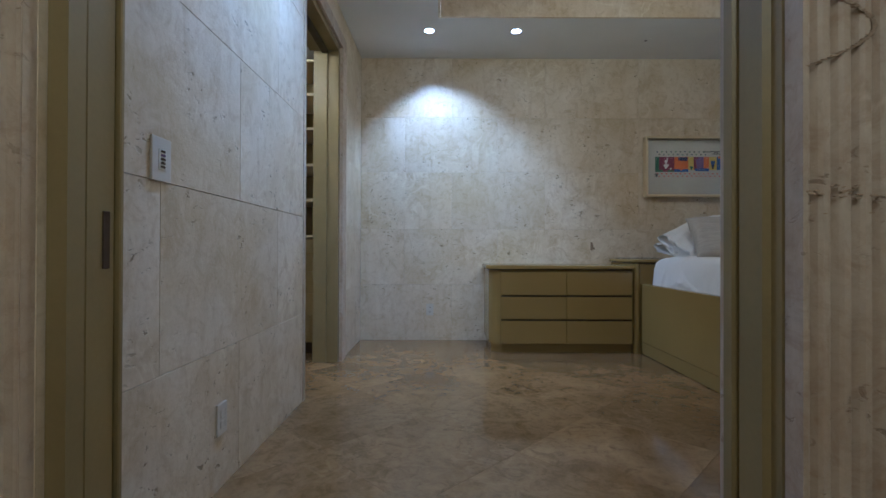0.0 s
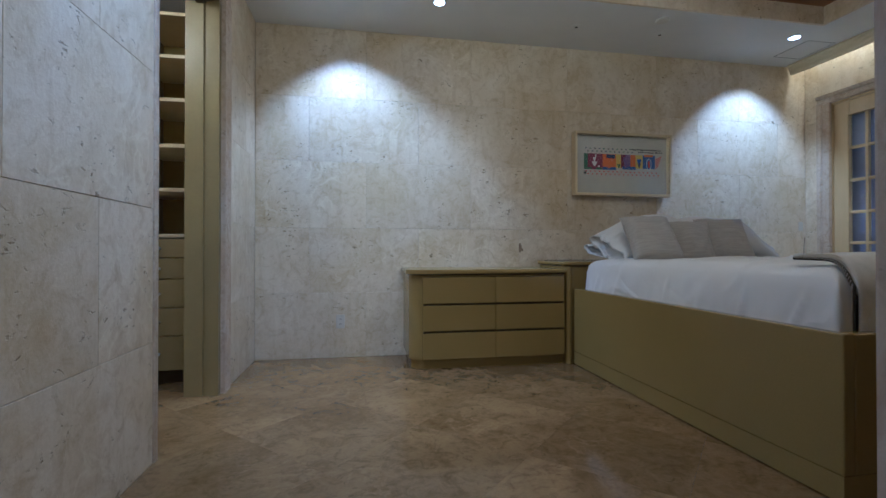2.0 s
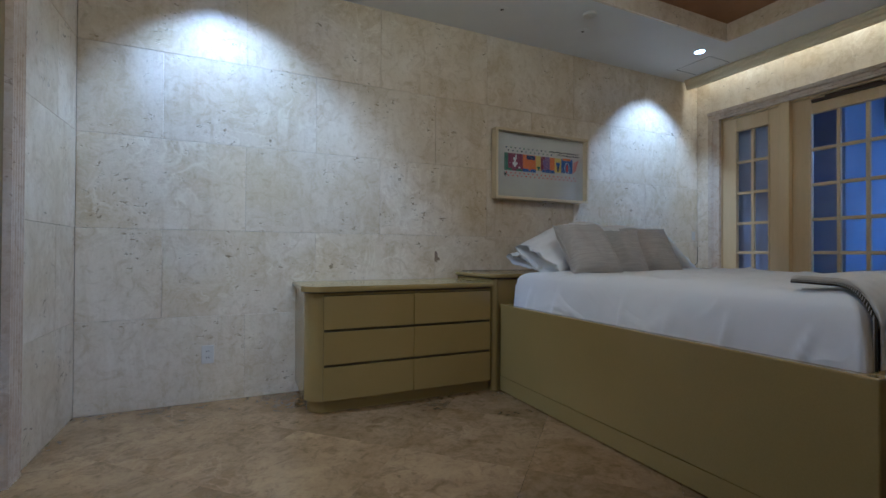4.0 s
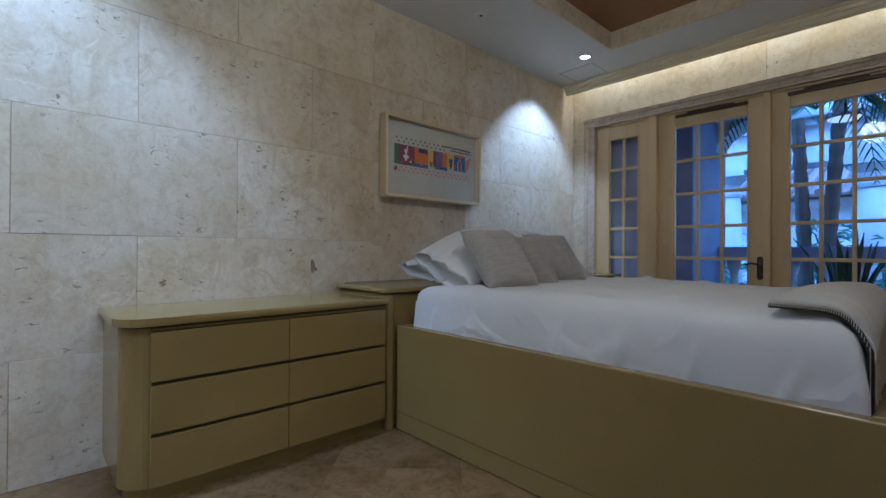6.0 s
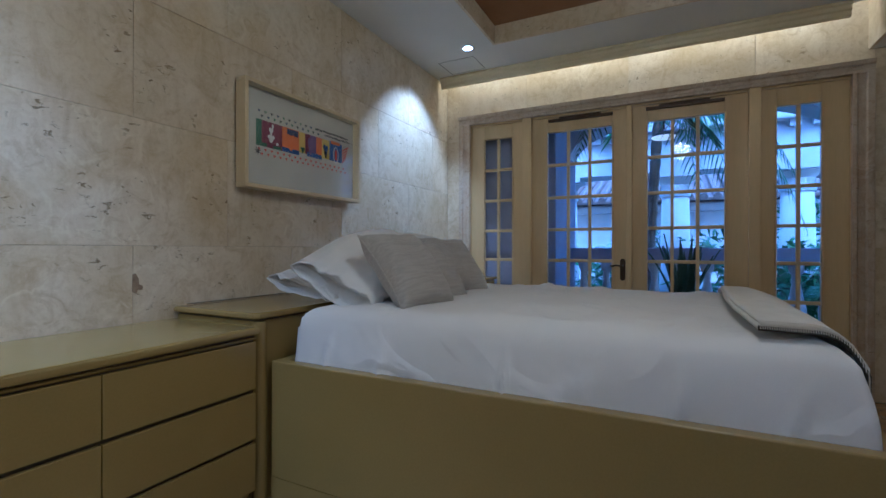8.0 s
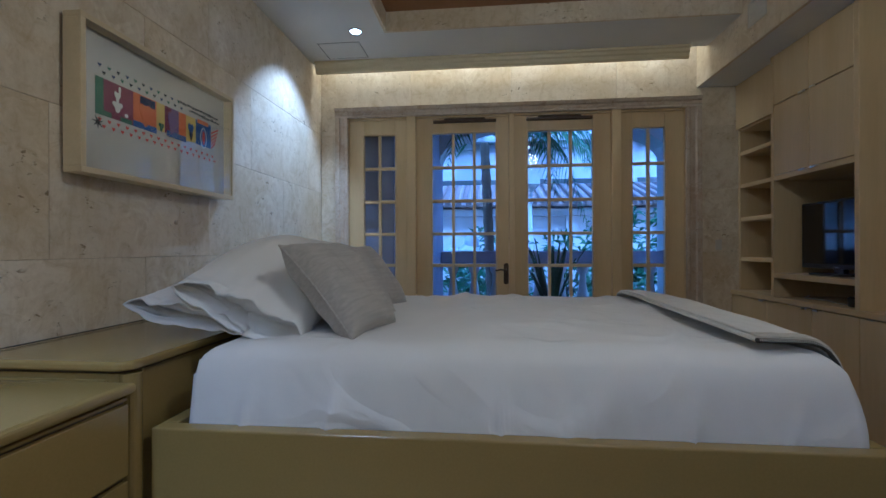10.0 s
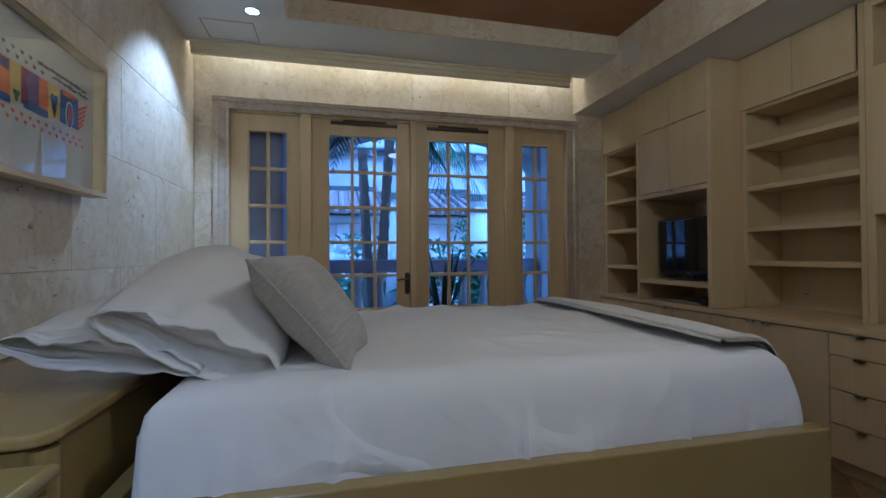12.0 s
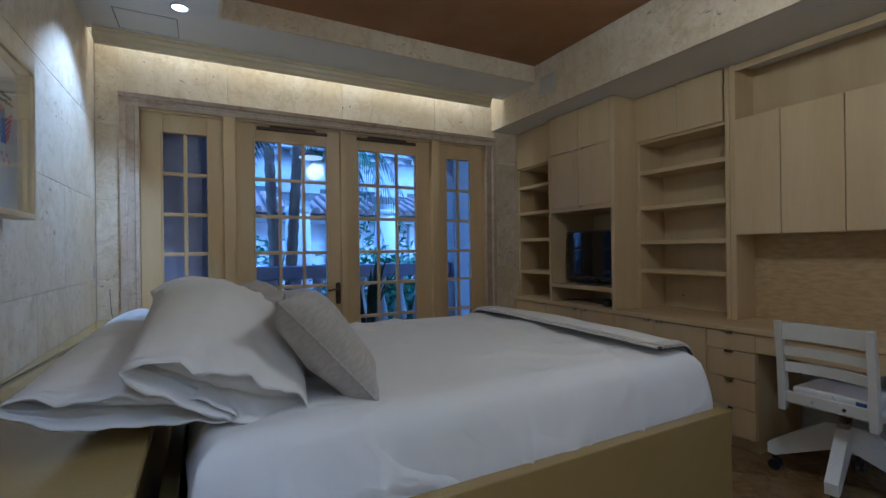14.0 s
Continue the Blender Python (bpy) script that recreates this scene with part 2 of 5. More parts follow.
def box(bm, x0, x1, y0, y1, z0, z1, bevel=0.0, seg=2):
    x0, x1, y0, y1, z0, z1 = min(x0, x1), max(x0, x1), min(y0, y1), max(y0, y1), min(z0, z1), max(z0, z1)
    vs = [bm.verts.new(p) for p in ((x0, y0, z0), (x1, y0, z0), (x1, y1, z0), (x0, y1, z0), (x0, y0, z1), (x1, y0, z1), (x1, y1, z1), (x0, y1, z1))]
    fs = [bm.faces.new([vs[i] for i in f]) for f in ((0, 3, 2, 1), (4, 5, 6, 7), (0, 1, 5, 4), (1, 2, 6, 5), (2, 3, 7, 6), (3, 0, 4, 7))]
    if bevel:
        es = list({e for f in fs for e in f.edges})
        bmesh.ops.bevel(bm, geom=es, offset=bevel, segments=seg, affect="EDGES", profile=0.6)
    return bm


def bx(*a, **k):
    return box(bmesh.new(), *a, **k)


def prism(bm, outline, axis, a, b):
    """Extrude a closed outline along an axis from a to b. Outline pairs are the other two axes in x, y, z order."""
    def at(p, w):
        q = list(p)
        q.insert("xyz".index(axis), w)
        return q
    lo = [bm.verts.new(at(p, a)) for p in outline]
    hi = [bm.verts.new(at(p, b)) for p in outline]
    n = len(outline)
    bm.faces.new(lo)
    bm.faces.new(hi[::-1])
    for i in range(n):
        bm.faces.new((lo[i], lo[(i + 1) % n], hi[(i + 1) % n], hi[i]))
    return bm


def lathe(bm, profile, cx, cy, n=20, axis="z"):
    """Turn (radius, height) pairs round an upright axis."""
    rings = []
    for r, z in profile:
        rings.append([bm.verts.new((cx + r * math.cos(2 * math.pi * i / n), cy + r * math.sin(2 * math.pi * i / n), z)) for i in range(n)])
    for a, b in zip(rings, rings[1:]):
        for i in range(n):
            bm.faces.new((a[i], a[(i + 1) % n], b[(i + 1) % n], b[i]))
    bm.faces.new(rings[0][::-1])
    bm.faces.new(rings[-1])
    return bm


def tube(bm, pts, r, n=8, taper=1.0):
    pts = [Vector(p) for p in pts]
    rings = []
    for i, p in enumerate(pts):
        d = (pts[min(i + 1, len(pts) - 1)] - pts[max(i - 1, 0)]).normalized()
        u = d.orthogonal().normalized() if abs(d.z) > 0.95 else d.cross(Vector((0, 0, 1))).normalized()
        v = d.cross(u)
        rr = r * (1 + (taper - 1) * i / max(1, len(pts) - 1))
        rings.append([bm.verts.new(p + rr * (math.cos(2 * math.pi * k / n) * u + math.sin(2 * math.pi * k / n) * v)) for k in range(n)])
    for a, b in zip(rings, rings[1:]):
        for k in range(n):
            bm.faces.new((a[k], a[(k + 1) % n], b[(k + 1) % n], b[k]))
    bm.faces.new(rings[0][::-1])
    bm.faces.new(rings[-1])
    return bm


def corner_outline(x0, x1, y0, y1, r, which, n=6):
    """A rectangle outline in x, y whose named corners (sw, se, ne, nw) are rounded."""
    out = []
    for key, cx, cy, a0 in (("sw", x0, y0, 180), ("se", x1, y0, 270), ("ne", x1, y1, 0), ("nw", x0, y1, 90)):
        if key in which:
            ox, oy = cx + (r if "w" in key else -r), cy + (r if "s" in key else -r)
            out += [(ox + r * math.cos(radians(a0 + 90 * i / n)), oy + r * math.sin(radians(a0 + 90 * i / n))) for i in range(n + 1)]
        else:
            out.append((cx, cy))
    return out


# ---- plan ----
NORTH, WEST, EAST = 4.595, -0.515, 4.78
CEIL, TRAY_Z = 2.75, 2.90
HALL, ENTRY = 0.94, 1.085
NICHE = 0.48
TX0, TX1, TY0, TY1 = 0.245, 4.10, 1.29, 3.838


def structure(name, bm, material, label, category):
    return tagged(part(name, bm, material), label, category, kind="structure")


# floor bed under the tiles
floor = structure("floor", bx(-2.4, 4.95, -2.0, 4.9, -0.12, -0.006), M_GROUT, "honed brown travertine floor laid on the diagonal", "floor")

# walls: cores behind the stone slabs
wall_north = structure("wall_north", bx(-2.4, 4.95, NORTH + 0.012, NORTH + 0.2, 0, 3.1), M_JOINT, "beige travertine slab wall lit by ceiling spots", "wall")
wall_west = structure("wall_west", bx(WEST - 0.24, WEST - 0.012, -2.0, 2.84, 0, 3.1), M_JOINT, "beige travertine slab wall beside the closet opening", "wall")
b = bx(WEST - 0.20, WEST - 0.012, 3.74, NORTH + 0.01, 0, 3.1)
box(b, WEST - 0.24, WEST - 0.012, 2.841, 3.739, 2.46, 3.1)
wall_west_return = structure("wall_west_return", b, M_JOINT, "short travertine wall past the closet opening", "wall")
b = bx(EAST + 0.012, EAST + 0.17, 4.362, NORTH + 0.01, 0, 3.1)
box(b, EAST + 0.012, EAST + 0.17, NICHE - 0.2, 1.360, 0, 3.1)
box(b, EAST + 0.012, EAST + 0.17, 1.361, 4.361, 2.33, 3.1)
wall_east = structure("wall_east", b, M_JOINT, "travertine wall round the french doors", "wall")
b = bx(-2.4, -0.36, HALL, ENTRY, 0, 3.1)
box(b, 0.859, 1.14, HALL, ENTRY, 0, 3.1)
box(b, -0.359, 0.858, HALL, ENTRY, 2.5, 3.1)
wall_south = structure("wall_south", b, M_WALL, "travertine wall with the entry opening", "wall")
b = bx(1.14, 1.22, NICHE - 0.2, ENTRY, 0, 3.1)
box(b, 1.22, 4.95, NICHE - 0.2, NICHE - 0.02, 0, 3.1)
wall_niche = structure("wall_niche", b, M_WHITE, "plain painted wall behind the fitted cabinets", "wall")
b = bx(-2.4, 1.3, -2.2, -2.0, 0, 3.1)
box(b, 1.3, 1.5, -2.2, NICHE - 0.2, 0, 3.1)
box(b, -2.5, -2.4, -2.2, 4.9, 0, 3.1)
wall_hall = structure("wall_hall", b, M_WALL, "travertine walls of the hall and closet", "wall")

# ceiling: white border round a raised ochre tray
b = bx(-0.75, TX0, ENTRY, NORTH + 0.01, CEIL, CEIL + 0.1)
box(b, TX0, TX1, TY1, NORTH + 0.01, CEIL, CEIL + 0.1)
box(b, TX1, 4.59, TY0, NORTH + 0.01, CEIL, CEIL + 0.1)
box(b, 4.59, 4.95, ENTRY, NORTH + 0.01, 3.0, 3.1)
box(b, 4.55, 4.59, TY0, NORTH + 0.01, CEIL + 0.1, 3.05)
ceiling = structure("ceiling", b, M_WHITE, "smooth white painted ceiling border", "ceiling")
structure("ceiling_tray", bx(TX0 - 0.08, TX1 + 0.08, TY0 - 0.1, TY1 + 0.08, TRAY_Z, TRAY_Z + 0.12), M_TRAY, "raised ochre painted ceiling panel", "ceiling")
structure("ceiling_hall", bx(-2.5, 1.5, -2.2, ENTRY, CEIL - 0.1, CEIL), M_WHITE, "plain white hall ceiling", "ceiling")
structure("ceiling_closet", bx(-2.5, -0.75, ENTRY, 4.9, 2.62, 2.75), M_WHITE, "plain white closet ceiling", "ceiling")
b = bx(TX0 + 0.001, TX0 + 0.02, TY0 + 0.001, TY1 - 0.001, CEIL + 0.0005, TRAY_Z - 0.001)
box(b, TX1 - 0.02, TX1 - 0.001, TY0 + 0.001, TY1 - 0.001, CEIL + 0.0005, TRAY_Z - 0.001)
box(b, TX0 + 0.021, TX1 - 0.021, TY1 - 0.02, TY1 - 0.001, CEIL + 0.0005, TRAY_Z - 0.001)
structure("ceiling_tray_side", b, M_WALL, "travertine edging of the raised ceiling tray", "ceiling")
b = bx(0.6, EAST, TY0 - 0.02, TY0, 2.48, TRAY_Z - 0.001)
structure("soffit_face", b, M_WALL, "travertine face of the soffit above the cabinets", "soffit")
structure("soffit", bx(0.6, EAST, NICHE - 0.02, TY0 - 0.021, 2.48, 2.75), M_WHITE, "white painted soffit above the cabinets", "soffit")
b = bmesh.new()
prism(b, [(4.60, 2.749), (4.535, 2.749), (4.53, 2.73), (4.545, 2.722), (4.550, 2.70), (4.562, 2.69), (4.565, 2.665), (4.575, 2.655), (4.60, 2.655)], "y", 1.44, 4.56)
structure("trim_cove", b, surf("cornice_cream", (0.72, 0.62, 0.38), (0.66, 0.56, 0.33), 3, 0.4, 0.04, 90), "cream moulded cornice that hides the light strip", "cornice")


def slab_wall(owner, axis, face, lo, hi, rows, pitch, first, thick=0.014, skip=None):
    """Stone slabs in running bond on a wall; owner's children. first: joint offsets of odd and even rows."""
    for i, (z0, z1) in enumerate(zip(rows, rows[1:])):
        j = first[i % 2]
        while j > lo:
            j -= pitch
        while j < hi:
            a, c = max(j, lo), min(j + pitch, hi)
            j += pitch
            if c - a < 0.02 or (skip and skip(a, c, z0, z1)):
                continue
            jit = 0.0005 * math.sin(13.7 * a + 5.1 * z0)
            g = 0.0008
            if axis == "y":
                bm = bx(a + g, c - g, face + jit, face + thick, z0 + g, z1 - g, bevel=0.0012, seg=1)
            else:
                sgn = thick if axis == "x+" else -thick
                bm = bx(face + jit, face + sgn, a + g, c - g, z0 + g, z1 - g, bevel=0.0012, seg=1)
            part("slab", bm, M_WALL, owner)


ROWS = [0.0, 0.541, 1.082, 1.636, 2.168, CEIL]

# ---- closet opening and closet ----
def fluted(name, x0, x1, y0, y1, z0, z1, axis, parent, label=""):
    """A stone casing with flutes. axis: the wall's direction across which the flutes are counted; the face looks along the other axis."""
    bm = bmesh.new()
    n = 5
    prof = []
    if axis == "y":
        w = y1 - y0
        for i in range(n):
            a = y0 + w * i / n
            for f, d in ((0.0, 0.0), (0.25, 0.0), (0.4, 0.010), (0.62, 0.012), (0.8, 0.004), (0.97, 0.0)):
                prof.append((x1 - d, a + w / n * f))
        prof += [(x1, y1), (x0, y1), (x0, y0)]
        prism(bm, prof, "z", z0, z1)
    else:
        w = x1 - x0
        for i in range(n):
            a = x0 + w * i / n
            for f, d in ((0.0, 0.0), (0.25, 0.0), (0.4, 0.010), (0.62, 0.012), (0.8, 0.004), (0.97, 0.0)):
                prof.append((a + w / n * f, y0 + d))
        prof += [(x1, y0), (x1, y1), (x0, y1)]
        prism(bm, prof, "z", z0, z1)
    return part(name, bm, M_CASE, parent, label)


closet_door = thing("door_1", (WEST, 3.28, 0), "closet opening with an olive pocket door frame and fluted stone casing", "door", kind="structure")
b = bmesh.new()
prism(b, [(WEST - 0.205, 3.70), (WEST - 0.10, 3.70), (WEST - 0.10, 3.712), (WEST - 0.07, 3.712), (WEST - 0.07, 3.70), (WEST - 0.01, 3.70), (WEST - 0.01, 3.739), (WEST - 0.205, 3.739)], "z", 0, 2.42)
part("jamb", b, M_JAMB, closet_door)
part("jamb", bx(WEST - 0.235, WEST - 0.01, 2.841, 2.86, 0, 2.42, bevel=0.003), M_JAMB, closet_door)
part("head", bx(WEST - 0.235, WEST - 0.01, 2.86, 3.70, 2.42, 2.46, bevel=0.003), M_JAMB, closet_door)
part("head_track", bx(WEST - 0.14, WEST - 0.09, 2.86, 3.70, 2.405, 2.42), M_GAP_SHADE, closet_door)
fluted("casing", WEST - 0.01, WEST + 0.018, 3.74, 3.86, 0, 2.46, "y", closet_door, "worn fluted stone casing")
part("casing_head", bx(WEST - 0.01, WEST + 0.016, 2.80, 3.86, 2.461, 2.56, bevel=0.006), M_CASE, closet_door)
part("casing", bx(WEST - 0.01, WEST + 0.006, 2.80, 2.84, 0, 2.46, bevel=0.004), M_CASE, closet_door)

slab_wall(wall_north, "y", NORTH, WEST, EAST + 0.01, ROWS, 0.909, (0.373, -0.09))
slab_wall(wall_west, "x-", WEST, HALL, 2.80, [0.0, 0.504, 1.061, 1.627, 2.19, CEIL], 0.909, (2.0, 1.50))
slab_wall(wall_west_return, "x-", WEST, 3.865, NORTH - 0.002, ROWS, 0.905, (3.9, 4.3))
slab_wall(wall_west_return, "x-", WEST, 2.80, 3.865, [2.561, CEIL], 0.905, (2.5, 2.5))
slab_wall(wall_east, "x+", EAST, 4.451, NORTH - 0.002, ROWS, 0.905, (3.9, 4.3))
slab_wall(wall_east, "x+", EAST, NICHE, 1.254, [0.0, 0.54, 1.082, 1.618, 2.157, 2.479], 0.905, (0.8, 0.35))
slab_wall(wall_east, "x+", EAST, 1.254, NORTH - 0.002, [2.40, 2.998], 0.905, (1.95, 1.95))

CY0, CY1 = 4.0, 4.50
for cx0, cx1 in ((-1.175, -0.762), (-1.59, -1.177)):
    closet = thing("closet_cabinet", ((cx0 + cx1) / 2, 4.25, 0), "olive closet unit with open shelves above five drawers", "cabinet", "closet cabinets")
    part("back", bx(cx0, cx1, CY1, CY1 + 0.02, 0.0, 2.6), M_LACQ, closet)
    for x in (cx0, cx1 - 0.018):
        part("side", bx(x, x + 0.018, CY0, CY1 - 0.001, 0.0, 2.6), M_CLOSET, closet)
    for z in (0.988, 1.294, 1.588, 1.895, 2.185, 2.47):
        part("shelf", bx(cx0 + 0.019, cx1 - 0.019, CY0, CY1 - 0.001, z - 0.012, z + 0.012, bevel=0.002, seg=1), M_CREAM, closet)
    zs = [0.096, 0.325, 0.512, 0.70, 0.84, 0.97]
    for z0, z1 in zip(zs, zs[1:]):
        d = part("drawer", bx(cx0 + 0.004, cx1 - 0.004, CY0 - 0.02, CY0 - 0.001, z0 + 0.003, z1 - 0.003, bevel=0.003, seg=1), M_CLOSET, closet)
        b = bmesh.new()
        tube(b, [((cx0 + cx1) / 2, CY0 - 0.02, (z0 + z1) / 2), ((cx0 + cx1) / 2, CY0 - 0.032, (z0 + z1) / 2), ((cx0 + cx1) / 2, CY0 - 0.038, (z0 + z1) / 2)], 0.008, 10, 1.4)
        part("knob", b, M_STEEL, d, "small round steel knob", smooth=True)
    # block coloured dark for the shade below the drawers
    part("plinth", bx(cx0 + 0.019, cx1 - 0.019, CY0 + 0.05, CY1 - 0.05, 0.0, 0.095), M_GAP_SHADE, closet)

# ---- entry opening ----
entry = thing("door_2", (0.23, 1.03, 0), "entry opening with a recessed pocket door and fluted stone casings", "door", kind="structure")
b = bmesh.new()
prism(b, [(0.850, 0.956), (0.858, 0.956), (0.858, 1.084), (0.834, 1.084), (0.834, 1.060), (0.846, 1.056), (0.846, 1.048), (0.838, 1.044), (0.838, 0.985), (0.850, 0.980)], "z", 0, 2.46)
part("jamb", b, M_JAMB, entry)
b = bmesh.new()
prism(b, [(-0.358, 0.955), (-0.324, 0.955), (-0.324, 0.992), (-0.358, 0.992)], "z", 0, 2.46)
part("jamb", b, M_JAMB, entry)
part("jamb", bx(-0.358, -0.322, 1.074, 1.084, 0, 2.46, bevel=0.002, seg=1), M_JAMB, entry)
part("head", bx(-0.322, 0.838, 0.955, 1.084, 2.46, 2.5), M_JAMB, entry)
pocket = part("pocket_door", bx(-0.56, -0.328, 0.998, 1.068, 0.01, 2.455, bevel=0.003, seg=1), M_JAMB, entry, "olive pocket door slid into the wall")
part("edge_pull", bx(-0.3285, -0.3255, 1.036, 1.053, 0.830, 0.936, bevel=0.001, seg=1), M_BRONZE, pocket, "recessed dark bronze edge pull")
fluted("casing", 0.852, 1.015, 0.915, 0.952, 0, 2.46, "x", entry, "rust-stained fluted stone casing")
fluted("casing", -0.525, -0.362, 0.915, 0.952, 0, 2.46, "x", entry, "rust-stained fluted stone casing")
M_RUST = surf("casing_stain", (0.34, 0.25, 0.155), (0.42, 0.32, 0.21), 40, 0.7, 0.4, 120)
random.seed(17)
b = bmesh.new()
for k in range(26):
    x, z = random.uniform(0.858, 1.0), 0.955 + random.gauss(0, 0.012)
    w, h = random.uniform(0.002, 0.007), random.uniform(0.0008, 0.0025)
    prism(b, [(x - w, z), (x - 0.4 * w, z - h), (x + 0.6 * w, z - 0.7 * h), (x + w, z + 0.2 * h), (x, z + h)], "y", 0.9138, 0.918)
for k in range(40):
    f = k / 39
    x, z = 0.862 + 0.10 * math.sin(math.pi * f), 1.155 + 0.125 * f
    w, h = random.uniform(0.003, 0.007), random.uniform(0.001, 0.003)
    prism(b, [(x - w, z), (x - 0.3 * w, z - h), (x + w, z - 0.3 * h), (x + 0.5 * w, z + h)], "y", 0.9138, 0.918)
part("stain", b, M_RUST, entry, "brown mineral stain in the casing")
part("casing_head", bx(-0.525, 1.015, 0.915, 0.952, 2.461, 2.6, bevel=0.008), M_CASE, entry)
part("room_edge", bx(0.838, 0.92, 1.0855, 1.103, 0, 2.5, bevel=0.004), M_CASE, entry, "rough travertine edge on the room side")

# ---- french doors ----
win = thing("window_1", (EAST, 2.88, 0), "wooden french doors with sidelights and divided panes in a stone casing", "french doors", kind="structure")
for y0, y1 in ((4.337, 4.449), (1.262, 1.380)):
    b = bmesh.new()
    s = 1 if y0 > 3 else -1
    yi, yo = (y0, y1) if s > 0 else (y1, y0)
    prism(b, [(4.79, yi), (4.756, yi), (4.754, yi + 0.022 * s), (4.764, yi + 0.03 * s), (4.764, yi + 0.07 * s), (4.748, yi + 0.08 * s), (4.746, yo), (4.79, yo)], "z", 0, 2.315)
    part("casing", b, M_CASE, win, "moulded stone casing")
b = bmesh.new()
prism(b, [(4.79, 2.315), (4.756, 2.315), (4.754, 2.335), (4.764, 2.343), (4.764, 2.368), (4.748, 2.376), (4.742, 2.392), (4.736, 2.40), (4.79, 2.40)], "y", 1.255, 4.456)
part("casing_head", b, M_CASE, win, "moulded stone head casing")
for y0, y1, dx in ((3.709, 3.794, -0.022), (2.827, 2.875, -0.01), (1.913, 1.991, -0.022)):
    part("mullion", bx(4.785 + dx, 4.90, y0, y1, 0.0, 2.314, bevel=0.005), M_DOORW, win)
part("frame_side", bx(4.80, 4.92, 4.338, 4.36, 0.0, 2.314), M_DOORW, win)
part("frame_side", bx(4.80, 4.92, 1.362, 1.379, 0.0, 2.314), M_DOORW, win)
part("frame_head", bx(4.80, 4.92, 1.380, 4.337, 2.30, 2.329), M_DOORW, win)
part("threshold", bx(4.78, 5.0, 1.362, 4.36, -0.004, 0.015), M_CASE, win)
ZROW = [2.158, 1.852, 1.548, 1.25, 0.965, 0.67, 0.375]


def leaf_door(name, y0, y1, p0, p1, cols, label):
    """A glazed leaf between y0 and y1 with panes from p0 to p1."""
    leaf = part(name, bx(4.812, 4.852, p1, y1, 0.02, 2.298, bevel=0.002, seg=1), M_DOORW, win, label)
    part("stile", bx(4.812, 4.852, y0, p0, 0.02, 2.298, bevel=0.002, seg=1), M_DOORW, leaf)
    part("rail", bx(4.8125, 4.8515, p0 + 0.001, p1 - 0.001, 2.158, 2.297, bevel=0.002, seg=1), M_DOORW, leaf)
    part("rail", bx(4.8125, 4.8515, p0 + 0.001, p1 - 0.001, 0.021, 0.375, bevel=0.002, seg=1), M_DOORW, leaf)
    bead = bmesh.new()
    for a, c in ((p0 - 0.012, p0 + 0.001), (p1 - 0.001, p1 + 0.012)):
        box(bead, 4.802, 4.8118, a, c, 0.363, 2.170, bevel=0.003, seg=1)
    box(bead, 4.802, 4.8118, p0 + 0.001, p1 - 0.001, 2.157, 2.170, bevel=0.003, seg=1)
    part("bead", bead, M_DOORW, leaf)
    w = (p1 - p0) / cols
    for i in range(1, cols):
        part("glazing_bar", bx(4.815, 4.849, p0 + i * w - 0.013, p0 + i * w + 0.013, 0.376, 2.157, bevel=0.005, seg=2), M_DOORW, leaf)
    for z in ZROW[1:-1]:
        part("glazing_bar", bx(4.817, 4.847, p0 + 0.001, p1 - 0.001, z - 0.014, z + 0.014, bevel=0.005, seg=2), M_DOORW, leaf)
    for i in range(cols):
        for z1, z0 in zip(ZROW, ZROW[1:]):
            g = part("pane", bx(4.830, 4.834, p0 + i * w + 0.008, p0 + (i + 1) * w - 0.008, z0 + 0.008, z1 - 0.008), M_GLASS, leaf)
            g.visible_shadow = False
    return leaf


leaf_door("sidelight", 3.795, 4.336, 3.905, 4.197, 2, "fixed two-pane-wide wooden sidelight")
d1 = leaf_door("door_leaf", 2.876, 3.708, 2.992, 3.563, 3, "glazed wooden door leaf with a bronze lever")
d2 = leaf_door("door_leaf", 1.992, 2.826, 2.147, 2.706, 3, "glazed wooden door leaf")
leaf_door("sidelight", 1.381, 1.912, 1.540, 1.811, 2, "fixed two-pane-wide wooden sidelight")
for leaf, y0, y1 in ((d1, 2.985, 3.55), (d2, 2.149, 2.72)):
    b = bx(4.782, 4.811, y0, y1, 2.250, 2.274, bevel=0.004)
    box(b, 4.776, 4.811, y0 + 0.1, y1 - 0.1, 2.274, 2.286, bevel=0.003)
    part("closer_bar", b, M_BRONZE, leaf, "dark bronze door closer bar")
b = bmesh.new()
prism(b, [(2.902 + 0.022 * math.cos(a) , (0.965 if math.sin(a) > 0 else 0.818) + 0.022 * math.sin(a)) for a in [2 * math.pi * i / 24 for i in range(24)]], "x", 4.804, 4.8118)
plate = part("handle_plate", b, M_BRONZE, d1, "dark bronze handle plate")
b = bmesh.new()
tube(b, [(4.806, 2.902, 0.925), (4.765, 2.902, 0.925), (4.755, 2.918, 0.925), (4.755, 2.953, 0.932), (4.757, 2.983, 0.922), (4.76, 2.998, 0.926)], 0.008, 8)
tube(b, [(4.806, 2.902, 0.845), (4.79, 2.902, 0.845)], 0.012, 10)
part("lever", b, M_BRONZE, d1, smooth=True)

